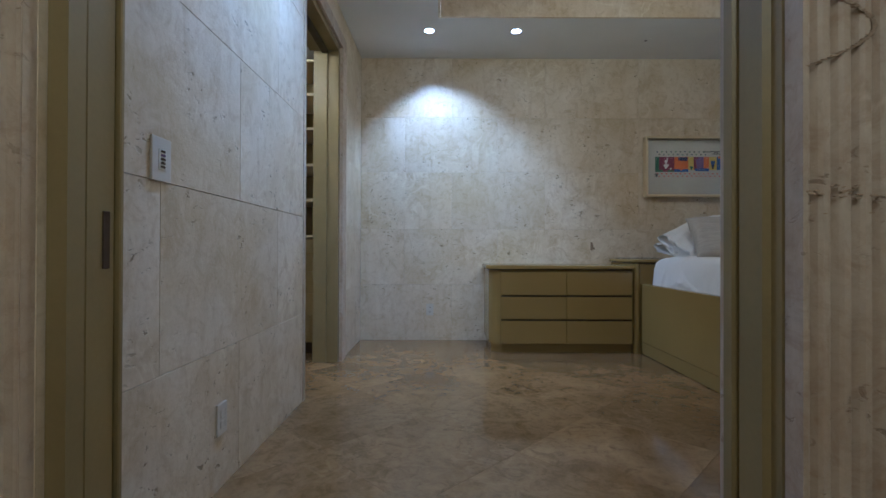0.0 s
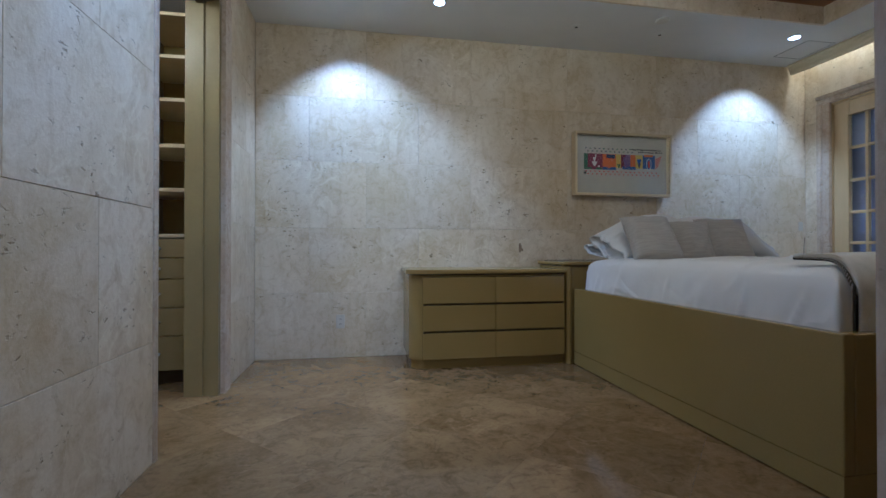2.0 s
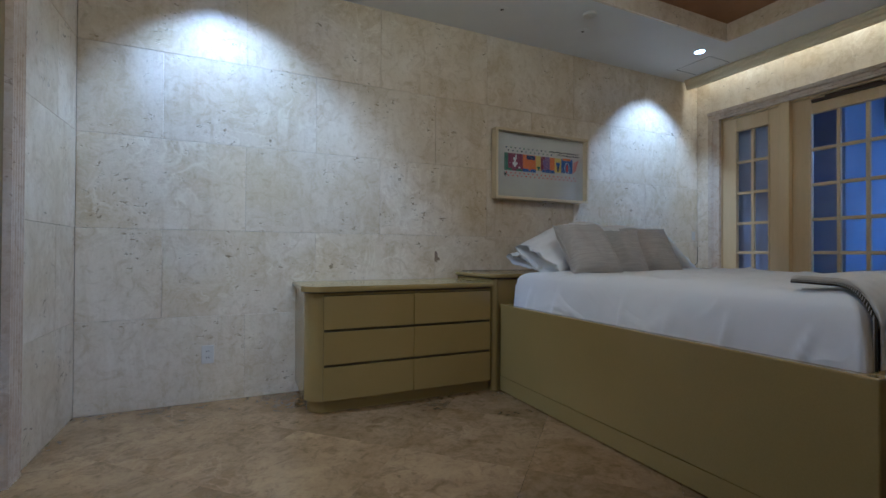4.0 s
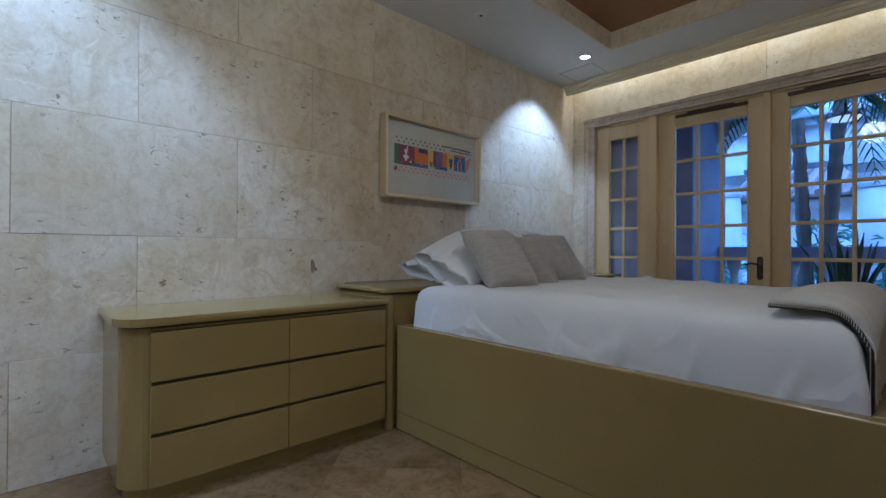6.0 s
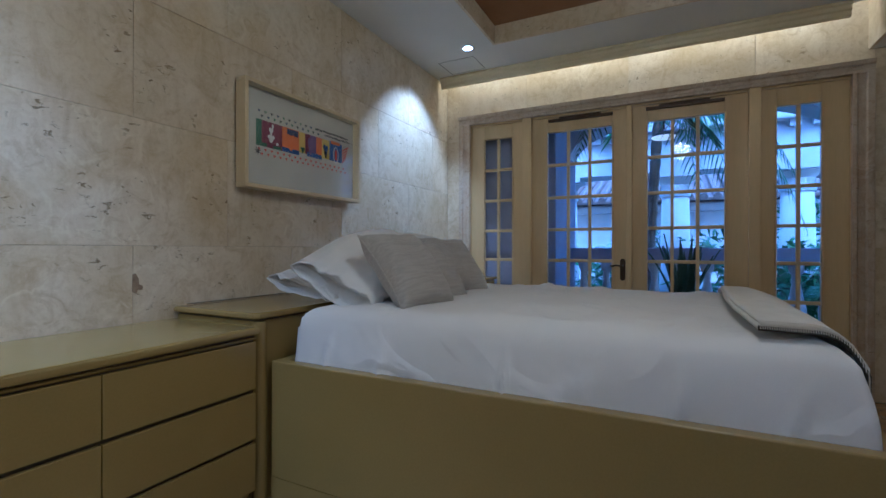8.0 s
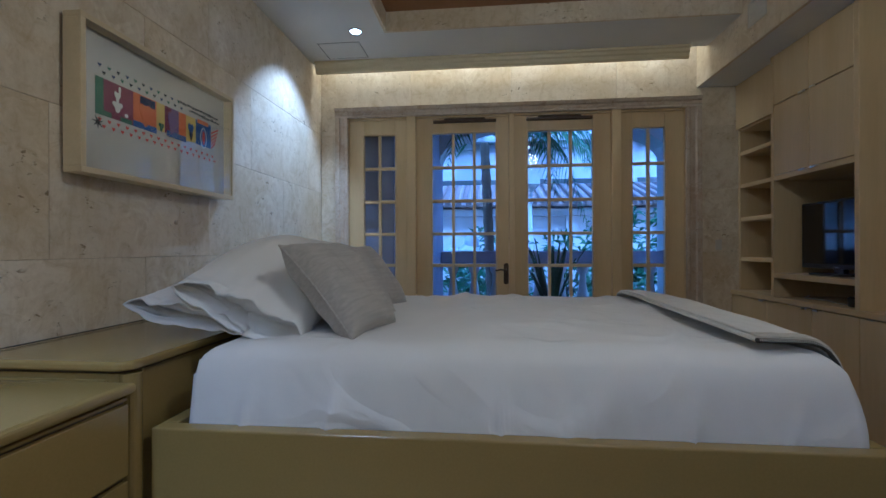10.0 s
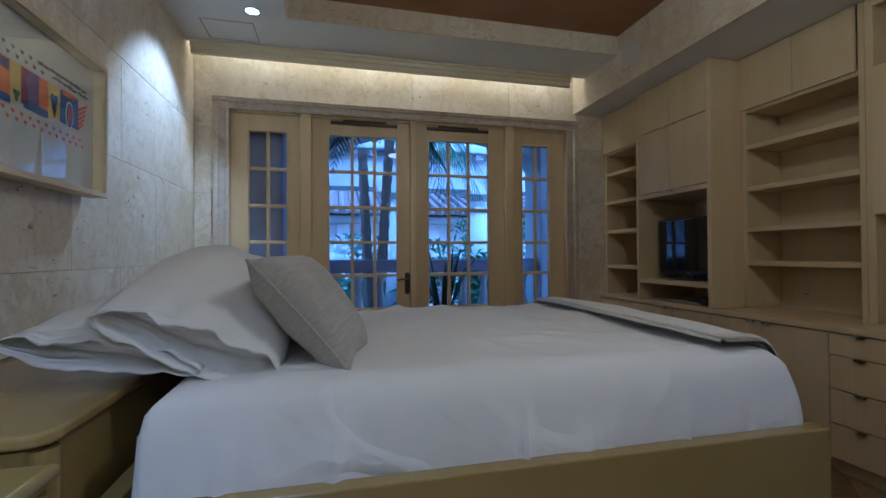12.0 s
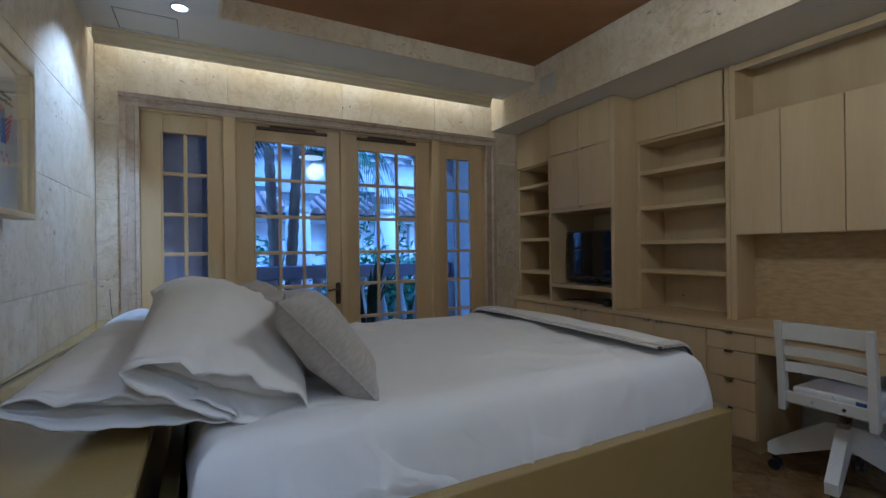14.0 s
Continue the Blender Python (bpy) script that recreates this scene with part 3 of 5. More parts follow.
# ---- dresser ----
DX0, DX1, DY0, DT = 0.678, 1.915, 4.055, 0.748
dresser = thing("dresser", (1.32, 4.32, 0), "olive lacquered dresser with six drawers and a rounded corner", "dresser")
b = bmesh.new()
prism(b, corner_outline(DX0 + 0.012, DX1, DY0 + 0.018, NORTH - 0.003, 0.105, ("sw",), 10), "z", 0.075, 0.705)
part("body", b, M_LACQ, dresser, smooth=False)
b = bmesh.new()
prism(b, corner_outline(DX0 + 0.035, DX1, DY0 + 0.045, NORTH - 0.003, 0.10, ("sw",), 10), "z", 0.0, 0.0745)
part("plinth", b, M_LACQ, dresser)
b = bmesh.new()
prism(b, corner_outline(DX0 + 0.01, DX1, DY0 + 0.016, NORTH - 0.003, 0.105, ("sw",), 10), "z", 0.7055, 0.716)
# groove coloured as the shade under the top's lip
part("groove", b, M_GAP_SHADE, dresser)
b = bmesh.new()
prism(b, corner_outline(DX0 - 0.012, DX1, DY0 - 0.02, NORTH - 0.003, 0.115, ("sw",), 10), "z", 0.7165, DT)
bmesh.ops.bevel(b, geom=[e for e in b.edges if abs(e.verts[0].co.z - e.verts[1].co.z) < 1e-5], offset=0.012, segments=3, affect="EDGES", profile=0.5)
part("top", b, M_LACQ, dresser, "glossy bullnosed top")
part("band", bx(DX0 + 0.105, DX1, DY0 + 0.004, DY0 + 0.0175, 0.695, 0.705, bevel=0.002, seg=1), M_LACQ, dresser)
# dark sheet painted as the shade between the drawer fronts
part("recess", bx(DX0 + 0.112, DX1 - 0.008, DY0 + 0.012, DY0 + 0.0176, 0.08, 0.692), M_GAP_SHADE, dresser)
for xa, xb in ((0.783, 1.344), (1.347, 1.905)):
    for z0, z1 in ((0.078, 0.274), (0.289, 0.479), (0.494, 0.69)):
        part("drawer", bx(xa, xb, DY0 - 0.006, DY0 + 0.0119, z0, z1, bevel=0.003), M_LACQ, dresser)

# ---- headboard ledge behind the bed ----
ledge = thing("headboard_ledge", (3.3, 4.33, 0), "olive lacquered ledge that runs behind the bed to the window", "ledge")
b = bmesh.new()
prism(b, corner_outline(1.925, 4.775, 4.075, NORTH - 0.003, 0.05, ("sw",)), "z", 0.0, 0.765)
part("body", b, M_LACQ, ledge)
b = bmesh.new()
prism(b, corner_outline(1.93, 4.775, 4.08, NORTH - 0.003, 0.05, ("sw",)), "z", 0.7651, 0.774)
# shade under the ledge top, given by the dark colour
part("groove", b, M_GAP_SHADE, ledge)
b = bmesh.new()
prism(b, corner_outline(1.905, 4.775, 4.05, NORTH - 0.003, 0.05, ("sw",), 3), "z", 0.7745, 0.802)
bmesh.ops.bevel(b, geom=[e for e in b.edges if abs(e.verts[0].co.z - e.verts[1].co.z) < 1e-5], offset=0.009, segments=3, affect="EDGES", profile=0.5)
part("top", b, M_LACQ, ledge, "glossy bullnosed top")
part("band", bx(1.918, 1.9245, 4.13, 4.58, 0.725, 0.75, bevel=0.002, seg=1), M_LACQ, ledge)
part("post", lathe(bmesh.new(), [(0.028, 0.0), (0.028, 0.764)], 1.952, 4.082, 20), M_LACQ, ledge, smooth=False)

# ---- bed ----
BX0, BX1, BY0, BY1, BZ = 1.98, 3.62, 2.03, 4.045, 0.594
bed = thing("bed", (2.8, 3.0, 0), "low olive lacquered platform bed with a made-up mattress", "bed")
for n, args in (("side_rail", (BX0, BX0 + 0.05, BY0, BY1)), ("side_rail", (BX1 - 0.05, BX1, BY0, BY1)), ("foot_rail", (BX0 + 0.051, BX1 - 0.051, BY0, BY0 + 0.05)), ("head_rail", (BX0 + 0.051, BX1 - 0.051, BY1 - 0.05, BY1))):
    part(n, bx(*args, 0.1015, BZ, bevel=0.007, seg=3), M_LACQ, bed)
part("plinth", bx(BX0 + 0.001, BX1 - 0.001, BY0 + 0.001, BY1 - 0.001, 0.006, 0.101), M_LACQ, bed)
# thin strip coloured as the shade where the bed meets the floor
part("base_shadow_gap", bx(BX0 + 0.012, BX1 - 0.012, BY0 + 0.012, BY1 - 0.012, 0.0, 0.006), M_GAP_SHADE, bed)
part("deck", bx(BX0 + 0.052, BX1 - 0.052, BY0 + 0.052, BY1 - 0.052, 0.35, 0.40), M_LACQ, bed)


def soft_slab(x0, x1, y0, y1, z0, z1, nx, ny, r, wrinkle):
    """A padded slab with rounded edges and cloth folds."""
    bm = bmesh.new()
    us = [i / nx for i in range(nx + 1)]
    vs = [j / ny for j in range(ny + 1)]
    top = {}
    for i, u in enumerate(us):
        for j, v in enumerate(vs):
            x, y = x0 + u * (x1 - x0), y0 + v * (y1 - y0)
            d = min(x - x0, x1 - x, y - y0, y1 - y)
            z = z1 - (r - math.sqrt(max(0.0, r * r - (r - d) ** 2)) if d < r else 0.0)
            z += 0.018 * math.sin(math.pi * u) * math.sin(math.pi * min(1, v * 1.1))
            w = noise.noise((x * 2.2 + 0.9 * y, y * 3.1, 0.3)) * 0.010 + noise.noise((x * 7 + 5 * y, y * 3 - x, 1.7)) * 0.0035
            w += 0.022 * max(0.0, noise.noise((x * 3.5 + y * 7.0, y * 1.6 - x, 5.0)) - 0.22)
            ridge = max(0.0, 1 - 5 * abs(noise.noise((x * 1.1 + y * 2.6, y * 0.9 - x * 1.7, 9.0)))) ** 2
            ridge += 0.6 * max(0.0, 1 - 5 * abs(noise.noise((x * 3.1 - y * 1.2, y * 2.2 + x * 0.7, 2.0)))) ** 2
            w += 0.030 * ridge * max(0.0, noise.noise((x * 2.0, y * 2.0, 3.0)) + 0.25)
            z += w * wrinkle * min(1.0, d / 0.08)
            top[i, j] = bm.verts.new((x, y, z))
    for i in range(nx):
        for j in range(ny):
            bm.faces.new((top[i, j], top[i + 1, j], top[i + 1, j + 1], top[i, j + 1]))
    rim = [(i, 0) for i in range(nx)] + [(nx, j) for j in range(ny)] + [(i, ny) for i in range(nx, 0, -1)] + [(0, j) for j in range(ny, 0, -1)]
    prev = [top[k] for k in rim]
    levels = 9
    for lv in range(1, levels + 1):
        f = lv / levels
        ring = []
        for k in rim:
            c = top[k].co
            z = c.z + (z0 - c.z) * f
            ridge = max(0.0, 1 - 6 * abs(noise.noise((c.x * 4 + 1.6 * z, c.y * 4 + 1.6 * z, 7.0)))) ** 2
            fold = (0.020 * ridge + noise.noise((c.x * 6 + c.z, c.y * 6, 4.0)) * 0.020 + noise.noise((c.x * 15, c.y * 15, z * 4)) * 0.006) * math.sin(math.pi * min(1, f * 1.2)) * wrinkle
            bulge = 0.014 * math.sin(math.pi * f)
            dx = (1 if k[0] == nx else -1 if k[0] == 0 else 0)
            dy = (1 if k[1] == ny else -1 if k[1] == 0 else 0)
            ring.append(bm.verts.new((c.x + dx * (fold + bulge), c.y + dy * (fold + bulge), z)))
        n = len(ring)
        for i in range(n):
            bm.faces.new((prev[i], ring[i], ring[(i + 1) % n], prev[(i + 1) % n]))
        prev = ring
    bm.faces.new(prev)
    return bm


part("mattress_cover", soft_slab(2.045, 3.555, 2.10, 3.955, 0.44, 0.825, 140, 170, 0.09, 1.0), M_SHEET, bed, "white cotton duvet tucked round the mattress", smooth=True)

# ---- pillows ----
def cushion_mesh(w, h, t, seed=0.0, n=30):
    """A plump square cushion lying in x, y, with drawn-in sides and pointed corners."""
    bm = bmesh.new()
    grids = []
    for side in (1, -1):
        g = {}
        for i in range(n + 1):
            for j in range(n + 1):
                u, v = 2 * i / n - 1, 2 * j / n - 1
                body = max(0.0, 1 - abs(u) ** 2.8) ** 0.5 * max(0.0, 1 - abs(v) ** 2.8) ** 0.5
                x = u * w / 2 * (1 - 0.11 * (1 - v * v) * abs(u) ** 3)
                y = v * h / 2 * (1 - 0.11 * (1 - u * u) * abs(v) ** 3)
                z = side * (0.003 + t / 2 * body)
                z += noise.noise((u * 1.6 + seed, v * 1.6, side * 0.7)) * 0.024 * body ** 0.5 + noise.noise((u * 5 + seed, v * 3, side)) * 0.008 * body
                g[i, j] = bm.verts.new((x, y, z))
        for i in range(n):
            for j in range(n):
                q = (g[i, j], g[i + 1, j], g[i + 1, j + 1], g[i, j + 1])
                bm.faces.new(q if side > 0 else q[::-1])
        grids.append(g)
    a, c = grids
    rim = [(i, 0) for i in range(n)] + [(n, j) for j in range(n)] + [(i, n) for i in range(n, 0, -1)] + [(0, j) for j in range(n, -1, -1)]
    for p, q in zip(rim, rim[1:]):
        bm.faces.new((a[p], c[p], c[q], a[q]))
    return bm


def pillow(name, m, w, h, t, material, label, category, seed=0.0, group=""):
    ob = thing(name, (0, 0, 0), label, category, group)
    ob.matrix_basis = m
    bm = cushion_mesh(w, h, t, seed)
    me = bpy.data.meshes.new(name)
    bmesh.ops.recalc_face_normals(bm, faces=bm.faces)
    bm.to_mesh(me)
    bm.free()
    me.materials.append(material)
    me.shade_smooth()
    o = new("cover", me)
    o.parent = ob
    bm = bmesh.new()
    pts = []
    n = 14
    for k in range(4 * n):
        s, f = divmod(k, n)
        e = 2 * f / n - 1
        u, v = ((e, -1), (1, e), (-e, 1), (-1, -e))[s]
        pts.append((u * w / 2 * (1 - 0.11 * (1 - v * v) * abs(u) ** 3), v * h / 2 * (1 - 0.11 * (1 - u * u) * abs(v) ** 3), 0))
    tube(bm, pts + pts[:1], 0.0045, 6)
    me = bpy.data.meshes.new("piping")
    bm.to_mesh(me)
    bm.free()
    me.materials.append(material)
    me.shade_smooth()
    p = new("piping", me)
    p.parent = o
    return ob


def pillow_case_mesh(length, width, thick, gap, seed, droop, nu=46, nv=26):
    """A filled pillow in its case, lying in x, y. The -x end is the open hem: the cloth turns in there and shows the filling."""
    bm = bmesh.new()

    def ring(x, half, up, down, frill):
        out = []
        for j in range(nv + 1):
            v = 2 * j / nv - 1
            out.append((v, up * max(0.0, 1 - abs(v) ** 2.3) ** 0.6, 1))
        for j in range(nv - 1, 0, -1):
            v = 2 * j / nv - 1
            out.append((v, -down * max(0.0, 1 - abs(v) ** 2.3) ** 0.6, -1))
        vs = []
        for v, z, side in out:
            n1 = noise.noise((x * 3.5 + seed, v * 1.8, side * 0.8 + seed)) * 0.022
            n2 = max(0.0, 1 - 5 * abs(noise.noise((x * 5 + 2 * v + seed, v * 2.6 - x * 3, side * 2.0 + seed)))) ** 2 * 0.007
            amp = 1 - abs(v) ** 4
            zz = z + (n1 + n2) * amp * side * min(1.0, (up + down) / 0.1)
            zz += frill * amp * (0.010 * math.sin(8 * v + seed) + 0.006 * math.sin(19 * v + 2 * seed)) * (1 if side > 0 else 0.4)
            xx = x - frill * 0.012 * math.sin(5 * v + seed)
            vs.append(bm.verts.new((xx, v * half * (1 + 0.02 * math.sin(9 * x + seed)), zz)))
        return vs

    def join(a, c):
        n = len(a)
        for i in range(n):
            bm.faces.new((a[i], a[(i + 1) % n], c[(i + 1) % n], c[i]))

    rings = []
    for i in range(nu + 1):
        t = i / nu
        x = length / 2 - t * length
        end = math.sqrt(max(0.0, 1 - (1 - min(1.0, t / 0.30)) ** 2)) * 0.97 + 0.03
        fade = max(0.0, (t - 0.62) / 0.38)
        fade = fade * fade * (3 - 2 * fade)
        up = thick * 0.54 * end * (1 - fade) + gap * 0.55 * fade
        down = thick * 0.40 * end * (1 - fade) + gap * 0.45 * fade
        seam = 0.004 if 0.835 < t < 0.865 else 0.0
        half = width / 2 * (0.93 + 0.07 * (2 * t - 1) ** 2) * (0.9 + 0.1 * end)
        rings.append(ring(x, half, up - seam, down - seam, max(0.0, (t - 0.80) / 0.20)))
        for v in rings[-1]:
            v.co.z -= droop * max(0.0, (t - 0.45) / 0.55) ** 2
    for t in (0.995, 0.95, 0.90, 0.86):
        x = length / 2 - t * length
        rings.append(ring(x, width / 2 * 0.98, gap * 0.55 - 0.006, gap * 0.45 - 0.006, max(0.0, (t - 0.80) / 0.20)))
        for v in rings[-1]:
            v.co.z -= droop * max(0.0, (t - 0.45) / 0.55) ** 2
    for a, c in zip(rings, rings[1:]):
        join(a, c)
    bm.faces.new(rings[0][::-1])
    last = rings[-1]
    mid = sum((v.co for v in last), Vector()) / len(last)
    for f, push in ((0.75, 0.025), (0.45, 0.045), (0.15, 0.052)):
        nxt = [bm.verts.new((mid.x - push + (v.co.x - mid.x) * f, mid.y + (v.co.y - mid.y) * f, mid.z + (v.co.z - mid.z) * f)) for v in rings[-1]]
        join(last, nxt)
        last = nxt
    bm.faces.new(last)
    return bm


def pillow_in_case(m, length, width, thick, gap, label, seed, droop):
    ob = thing("pillow", (0, 0, 0), label, "pillow", "white pillows")
    ob.matrix_basis = m
    bm = pillow_case_mesh(length, width, thick, gap, seed, droop)
    me = bpy.data.meshes.new("case")
    bmesh.ops.recalc_face_normals(bm, faces=bm.faces)
    bm.to_mesh(me)
    bm.free()
    me.materials.append(M_SHEET)
    me.shade_smooth()
    new("case", me).parent = ob
    return ob


pillow_in_case(pose(2.555, 4.06, 0.92, 9, -1, -5), 0.74, 0.50, 0.20, 0.075, "white cotton pillow lying flat on the ledge and mattress", 0.4, 0.03)
pillow_in_case(pose(2.495, 3.865, 1.002, 24, -6, 2), 0.68, 0.48, 0.25, 0.10, "white cotton pillow with an open hem leaning on another", 2.1, 0.075)
pillow_in_case(pose(3.20, 4.08, 0.91, -8, 0, 183), 0.72, 0.50, 0.19, 0.07, "white cotton pillow lying flat on the ledge and mattress", 3.3, 0.03)
pillow_in_case(pose(3.17, 3.88, 1.0, -24, -5, 177), 0.68, 0.48, 0.25, 0.10, "white cotton pillow with an open hem leaning on another", 5.2, 0.06)
for x, y, z, tilt, turn, w, h, t, seed in ((2.335, 3.585, 0.975, 48, -12, 0.34, 0.41, 0.17, 1.0), (2.665, 3.63, 0.952, 55, -22, 0.32, 0.37, 0.14, 2.0), (2.985, 3.66, 0.972, 52, -20, 0.34, 0.40, 0.15, 3.0)):
    pillow("cushion", pose(x, y, z, tilt, 0, turn), w, h, t, M_CUSH, "grey ribbed linen cushion propped on the pillows", "cushion", seed, "grey cushions")

part("repair_stain", prism(bmesh.new(), [(1.724, 0.885), (1.74, 0.875), (1.748, 0.89), (1.765, 0.888), (1.768, 0.905), (1.752, 0.915), (1.75, 0.94), (1.738, 0.962), (1.726, 0.958)], "y", NORTH - 0.0025, NORTH + 0.002), surf("rust_stain", (0.20, 0.14, 0.085), (0.36, 0.27, 0.17), 25, 0.7, 0.4, 80), wall_north, "brown stain in the stone")

# ---- throw across the foot of the bed ----
def blanket(rows, lift=0.0):
    """A cloth sheet with thickness from rows of points."""
    bm = bmesh.new()
    g = [[bm.verts.new((x, y, z + lift)) for x, y, z in r] for r in rows]
    for a, c in zip(g, g[1:]):
        for i in range(len(a) - 1):
            bm.faces.new((a[i], a[i + 1], c[i + 1], c[i]))
    bmesh.ops.recalc_face_normals(bm, faces=bm.faces)
    return bm


def throw_rows(y0, y1, over, off):
    rows = []
    for i in range(61):
        s = i / 60
        x = 2.11 + s * 1.50
        r = []
        for j in range(21):
            v = j / 20
            y = y0 + v * (y1 - y0) + 0.02 * math.sin(5 * s)
            z = 0.848 + off + 0.018 * math.sin(math.pi * s) + 0.006 * noise.noise((x * 4, y * 5, 2))
            d = y - 2.10
            if d < 0.09:
                z -= 0.09 - math.sqrt(max(0.0, 0.0081 - (0.09 - max(d, 0.0)) ** 2))
            if d < 0:
                y, z = 2.098 - 0.012, z - min(-d, 0.24)
            e = min(x - 2.045, 3.555 - x)
            if e < 0.09:
                z -= 0.5 * (0.09 - math.sqrt(max(0.0, 0.0081 - (0.09 - max(e, 0.0)) ** 2)))
            r.append((x, y, z))
        rows.append(r)
    return rows


throw = thing("throw_blanket", (2.8, 2.2, 0.85), "folded cream wool throw with a black stitched edge across the bed", "blanket")
b = blanket(throw_rows(1.90, 2.315, 0, 0.0))
bmesh.ops.solidify(b, geom=b.faces[:], thickness=-0.010)
part("cloth", b, M_THROW, throw, smooth=True)
b = blanket(throw_rows(1.93, 2.305, 0, 0.011))
bmesh.ops.solidify(b, geom=b.faces[:], thickness=-0.008)
part("folded_layer", b, M_THROW, throw, smooth=True)
b = bmesh.new()
edge = throw_rows(1.90, 2.315, 0, 0.006)[0]
tube(b, [(p[0] - 0.012, p[1], p[2]) for p in edge], 0.007, 8)
part("edging", b, M_BLACKY, throw, "black blanket-stitched edge", smooth=True)
b = bmesh.new()
for k in range(0, 20):
    p, q = edge[k], edge[k + 1]
    for f in (0.05, 0.3, 0.55, 0.8):
        x, y, z = (p[i] + f * (q[i] - p[i]) for i in range(3))
        tube(b, [(x - 0.024, y, z), (x - 0.018, y, z + 0.012), (x, y + 0.002, z + 0.017), (x + 0.02, y + 0.004, z + 0.018)], 0.0012, 4)
part("stitches", b, M_IVORY, throw, "pale stitches over the black edge")

# ---- picture ----
PX0, PX1, PZ0, PZ1, PY = 2.226, 3.196, 1.396, 1.976, 4.505
picture = thing("framed_picture", (2.71, 4.54, 1.39), "deep cream box frame with a colourful cut-paper style print", "picture")
fw = 0.022
for a in ((PX0, PX1, PZ1 - fw, PZ1), (PX0, PX1, PZ0, PZ0 + fw), (PX0, PX0 + fw, PZ0 + fw, PZ1 - fw), (PX1 - fw, PX1, PZ0 + fw, PZ1 - fw)):
    part("frame_bar", bx(a[0], a[1], PY, 4.578, a[2], a[3], bevel=0.003), M_CREAM, picture)
part("mount", bx(PX0 + fw, PX1 - fw, PY + 0.050, PY + 0.060, PZ0 + fw, PZ1 - fw), surf("paper", (0.42, 0.385, 0.32), (0.38, 0.35, 0.29), 3, 0.8, 0.03, 200), picture, "ivory paper mount")
part("backing", bx(PX0 + 0.06, PX1 - 0.06, 4.5781, NORTH - 0.001, PZ0 + 0.06, PZ1 - 0.06), M_BIRCH, picture)
g = part("glazing", bx(PX0 + fw, PX1 - fw, PY + 0.006, PY + 0.009, PZ0 + fw, PZ1 - fw), M_PICG, picture)
g.visible_shadow = False
AY = PY + 0.0495
INK = {k: plain("ink_" + k, tuple(0.72 * c for c in v), 0.7) for k, v in dict(plum=(0.20, 0.035, 0.075), orange=(0.62, 0.16, 0.03), yellow=(0.62, 0.46, 0.08), blue=(0.05, 0.12, 0.34), navy=(0.03, 0.05, 0.14), grey=(0.20, 0.12, 0.26), red=(0.55, 0.06, 0.04), white=(0.7, 0.68, 0.62), black=(0.03, 0.03, 0.035), green=(0.06, 0.16, 0.09)).items()}


def ink(name, pts, colour, lift=0.0):
    bm = bmesh.new()
    prism(bm, pts, "y", AY - 0.0006 - lift, AY + 0.0004)
    return part(name, bm, INK[colour], picture)


def rect(x0, x1, z0, z1):
    return [(x0, z0), (x1, z0), (x1, z1), (x0, z1)]


def oval(cx, cz, rx, rz, n=16, wob=0.0, k=3):
    return [(cx + rx * (1 + wob * math.sin(k * a)) * math.cos(a), cz + rz * (1 + wob * math.sin(k * a)) * math.sin(a)) for a in [2 * math.pi * i / n for i in range(n)]]


AX0, AX1, AZ0, AZ1 = 2.335, 3.075, 1.64, 1.785
w = AX1 - AX0
for f0, f1, c in ((0.0, 0.05, "green"), (0.05, 0.25, "plum"), (0.25, 0.43, "orange"), (0.43, 0.50, "yellow"), (0.50, 0.56, "plum"), (0.56, 0.63, "grey"), (0.63, 0.70, "orange"), (0.70, 0.80, "yellow"), (0.80, 0.97, "blue")):
    ink("colour_field", rect(AX0 + f0 * w, AX0 + f1 * w, AZ0 + (0.02 if f0 > 0.4 else 0), AZ1), c)
for f0, f1, z0, z1, c in ((0.25, 0.43, AZ0, AZ0 + 0.026, "blue"), (0.52, 0.70, AZ0 + 0.008, AZ0 + 0.035, "blue"), (0.30, 0.42, AZ1 - 0.04, AZ1 - 0.004, "navy"), (0.82, 0.94, AZ1 - 0.014, AZ1 + 0.006, "orange"), (0.05, 0.10, AZ0, AZ0 + 0.02, "green"), (0.16, 0.24, AZ0, AZ0 + 0.018, "green")):
    ink("colour_patch", rect(AX0 + f0 * w, AX0 + f1 * w, z0, z1), c, 0.0006)
for cx, cz, rx, rz, c, wob in ((0.14, 0.055, 0.022, 0.02, "white", 0.3), (0.14, 0.095, 0.013, 0.022, "white", 0.35), (0.155, 0.125, 0.006, 0.014, "white", 0), (0.20, 0.03, 0.009, 0.008, "white", 0), (0.34, 0.07, 0.03, 0.045, "orange", 0.3), (0.56, 0.08, 0.02, 0.05, "grey", 0.25), (0.75, 0.08, 0.018, 0.035, "blue", 0.3), (0.75, 0.05, 0.012, 0.02, "black", 0.3), (0.885, 0.062, 0.026, 0.055, "white", 0), (0.47, 0.04, 0.014, 0.018, "green", 0.3)):
    ink("cut_shape", oval(AX0 + cx * w, AZ0 + cz, rx, rz, 20, wob), c, 0.0012)
ink("cut_shape", oval(AX0 + 0.885 * w, AZ0 + 0.062, 0.021, 0.048, 20), "blue", 0.0016)
ink("cut_shape", oval(AX0 + 0.885 * w, AZ0 + 0.062, 0.011, 0.036, 20), "red", 0.0020)
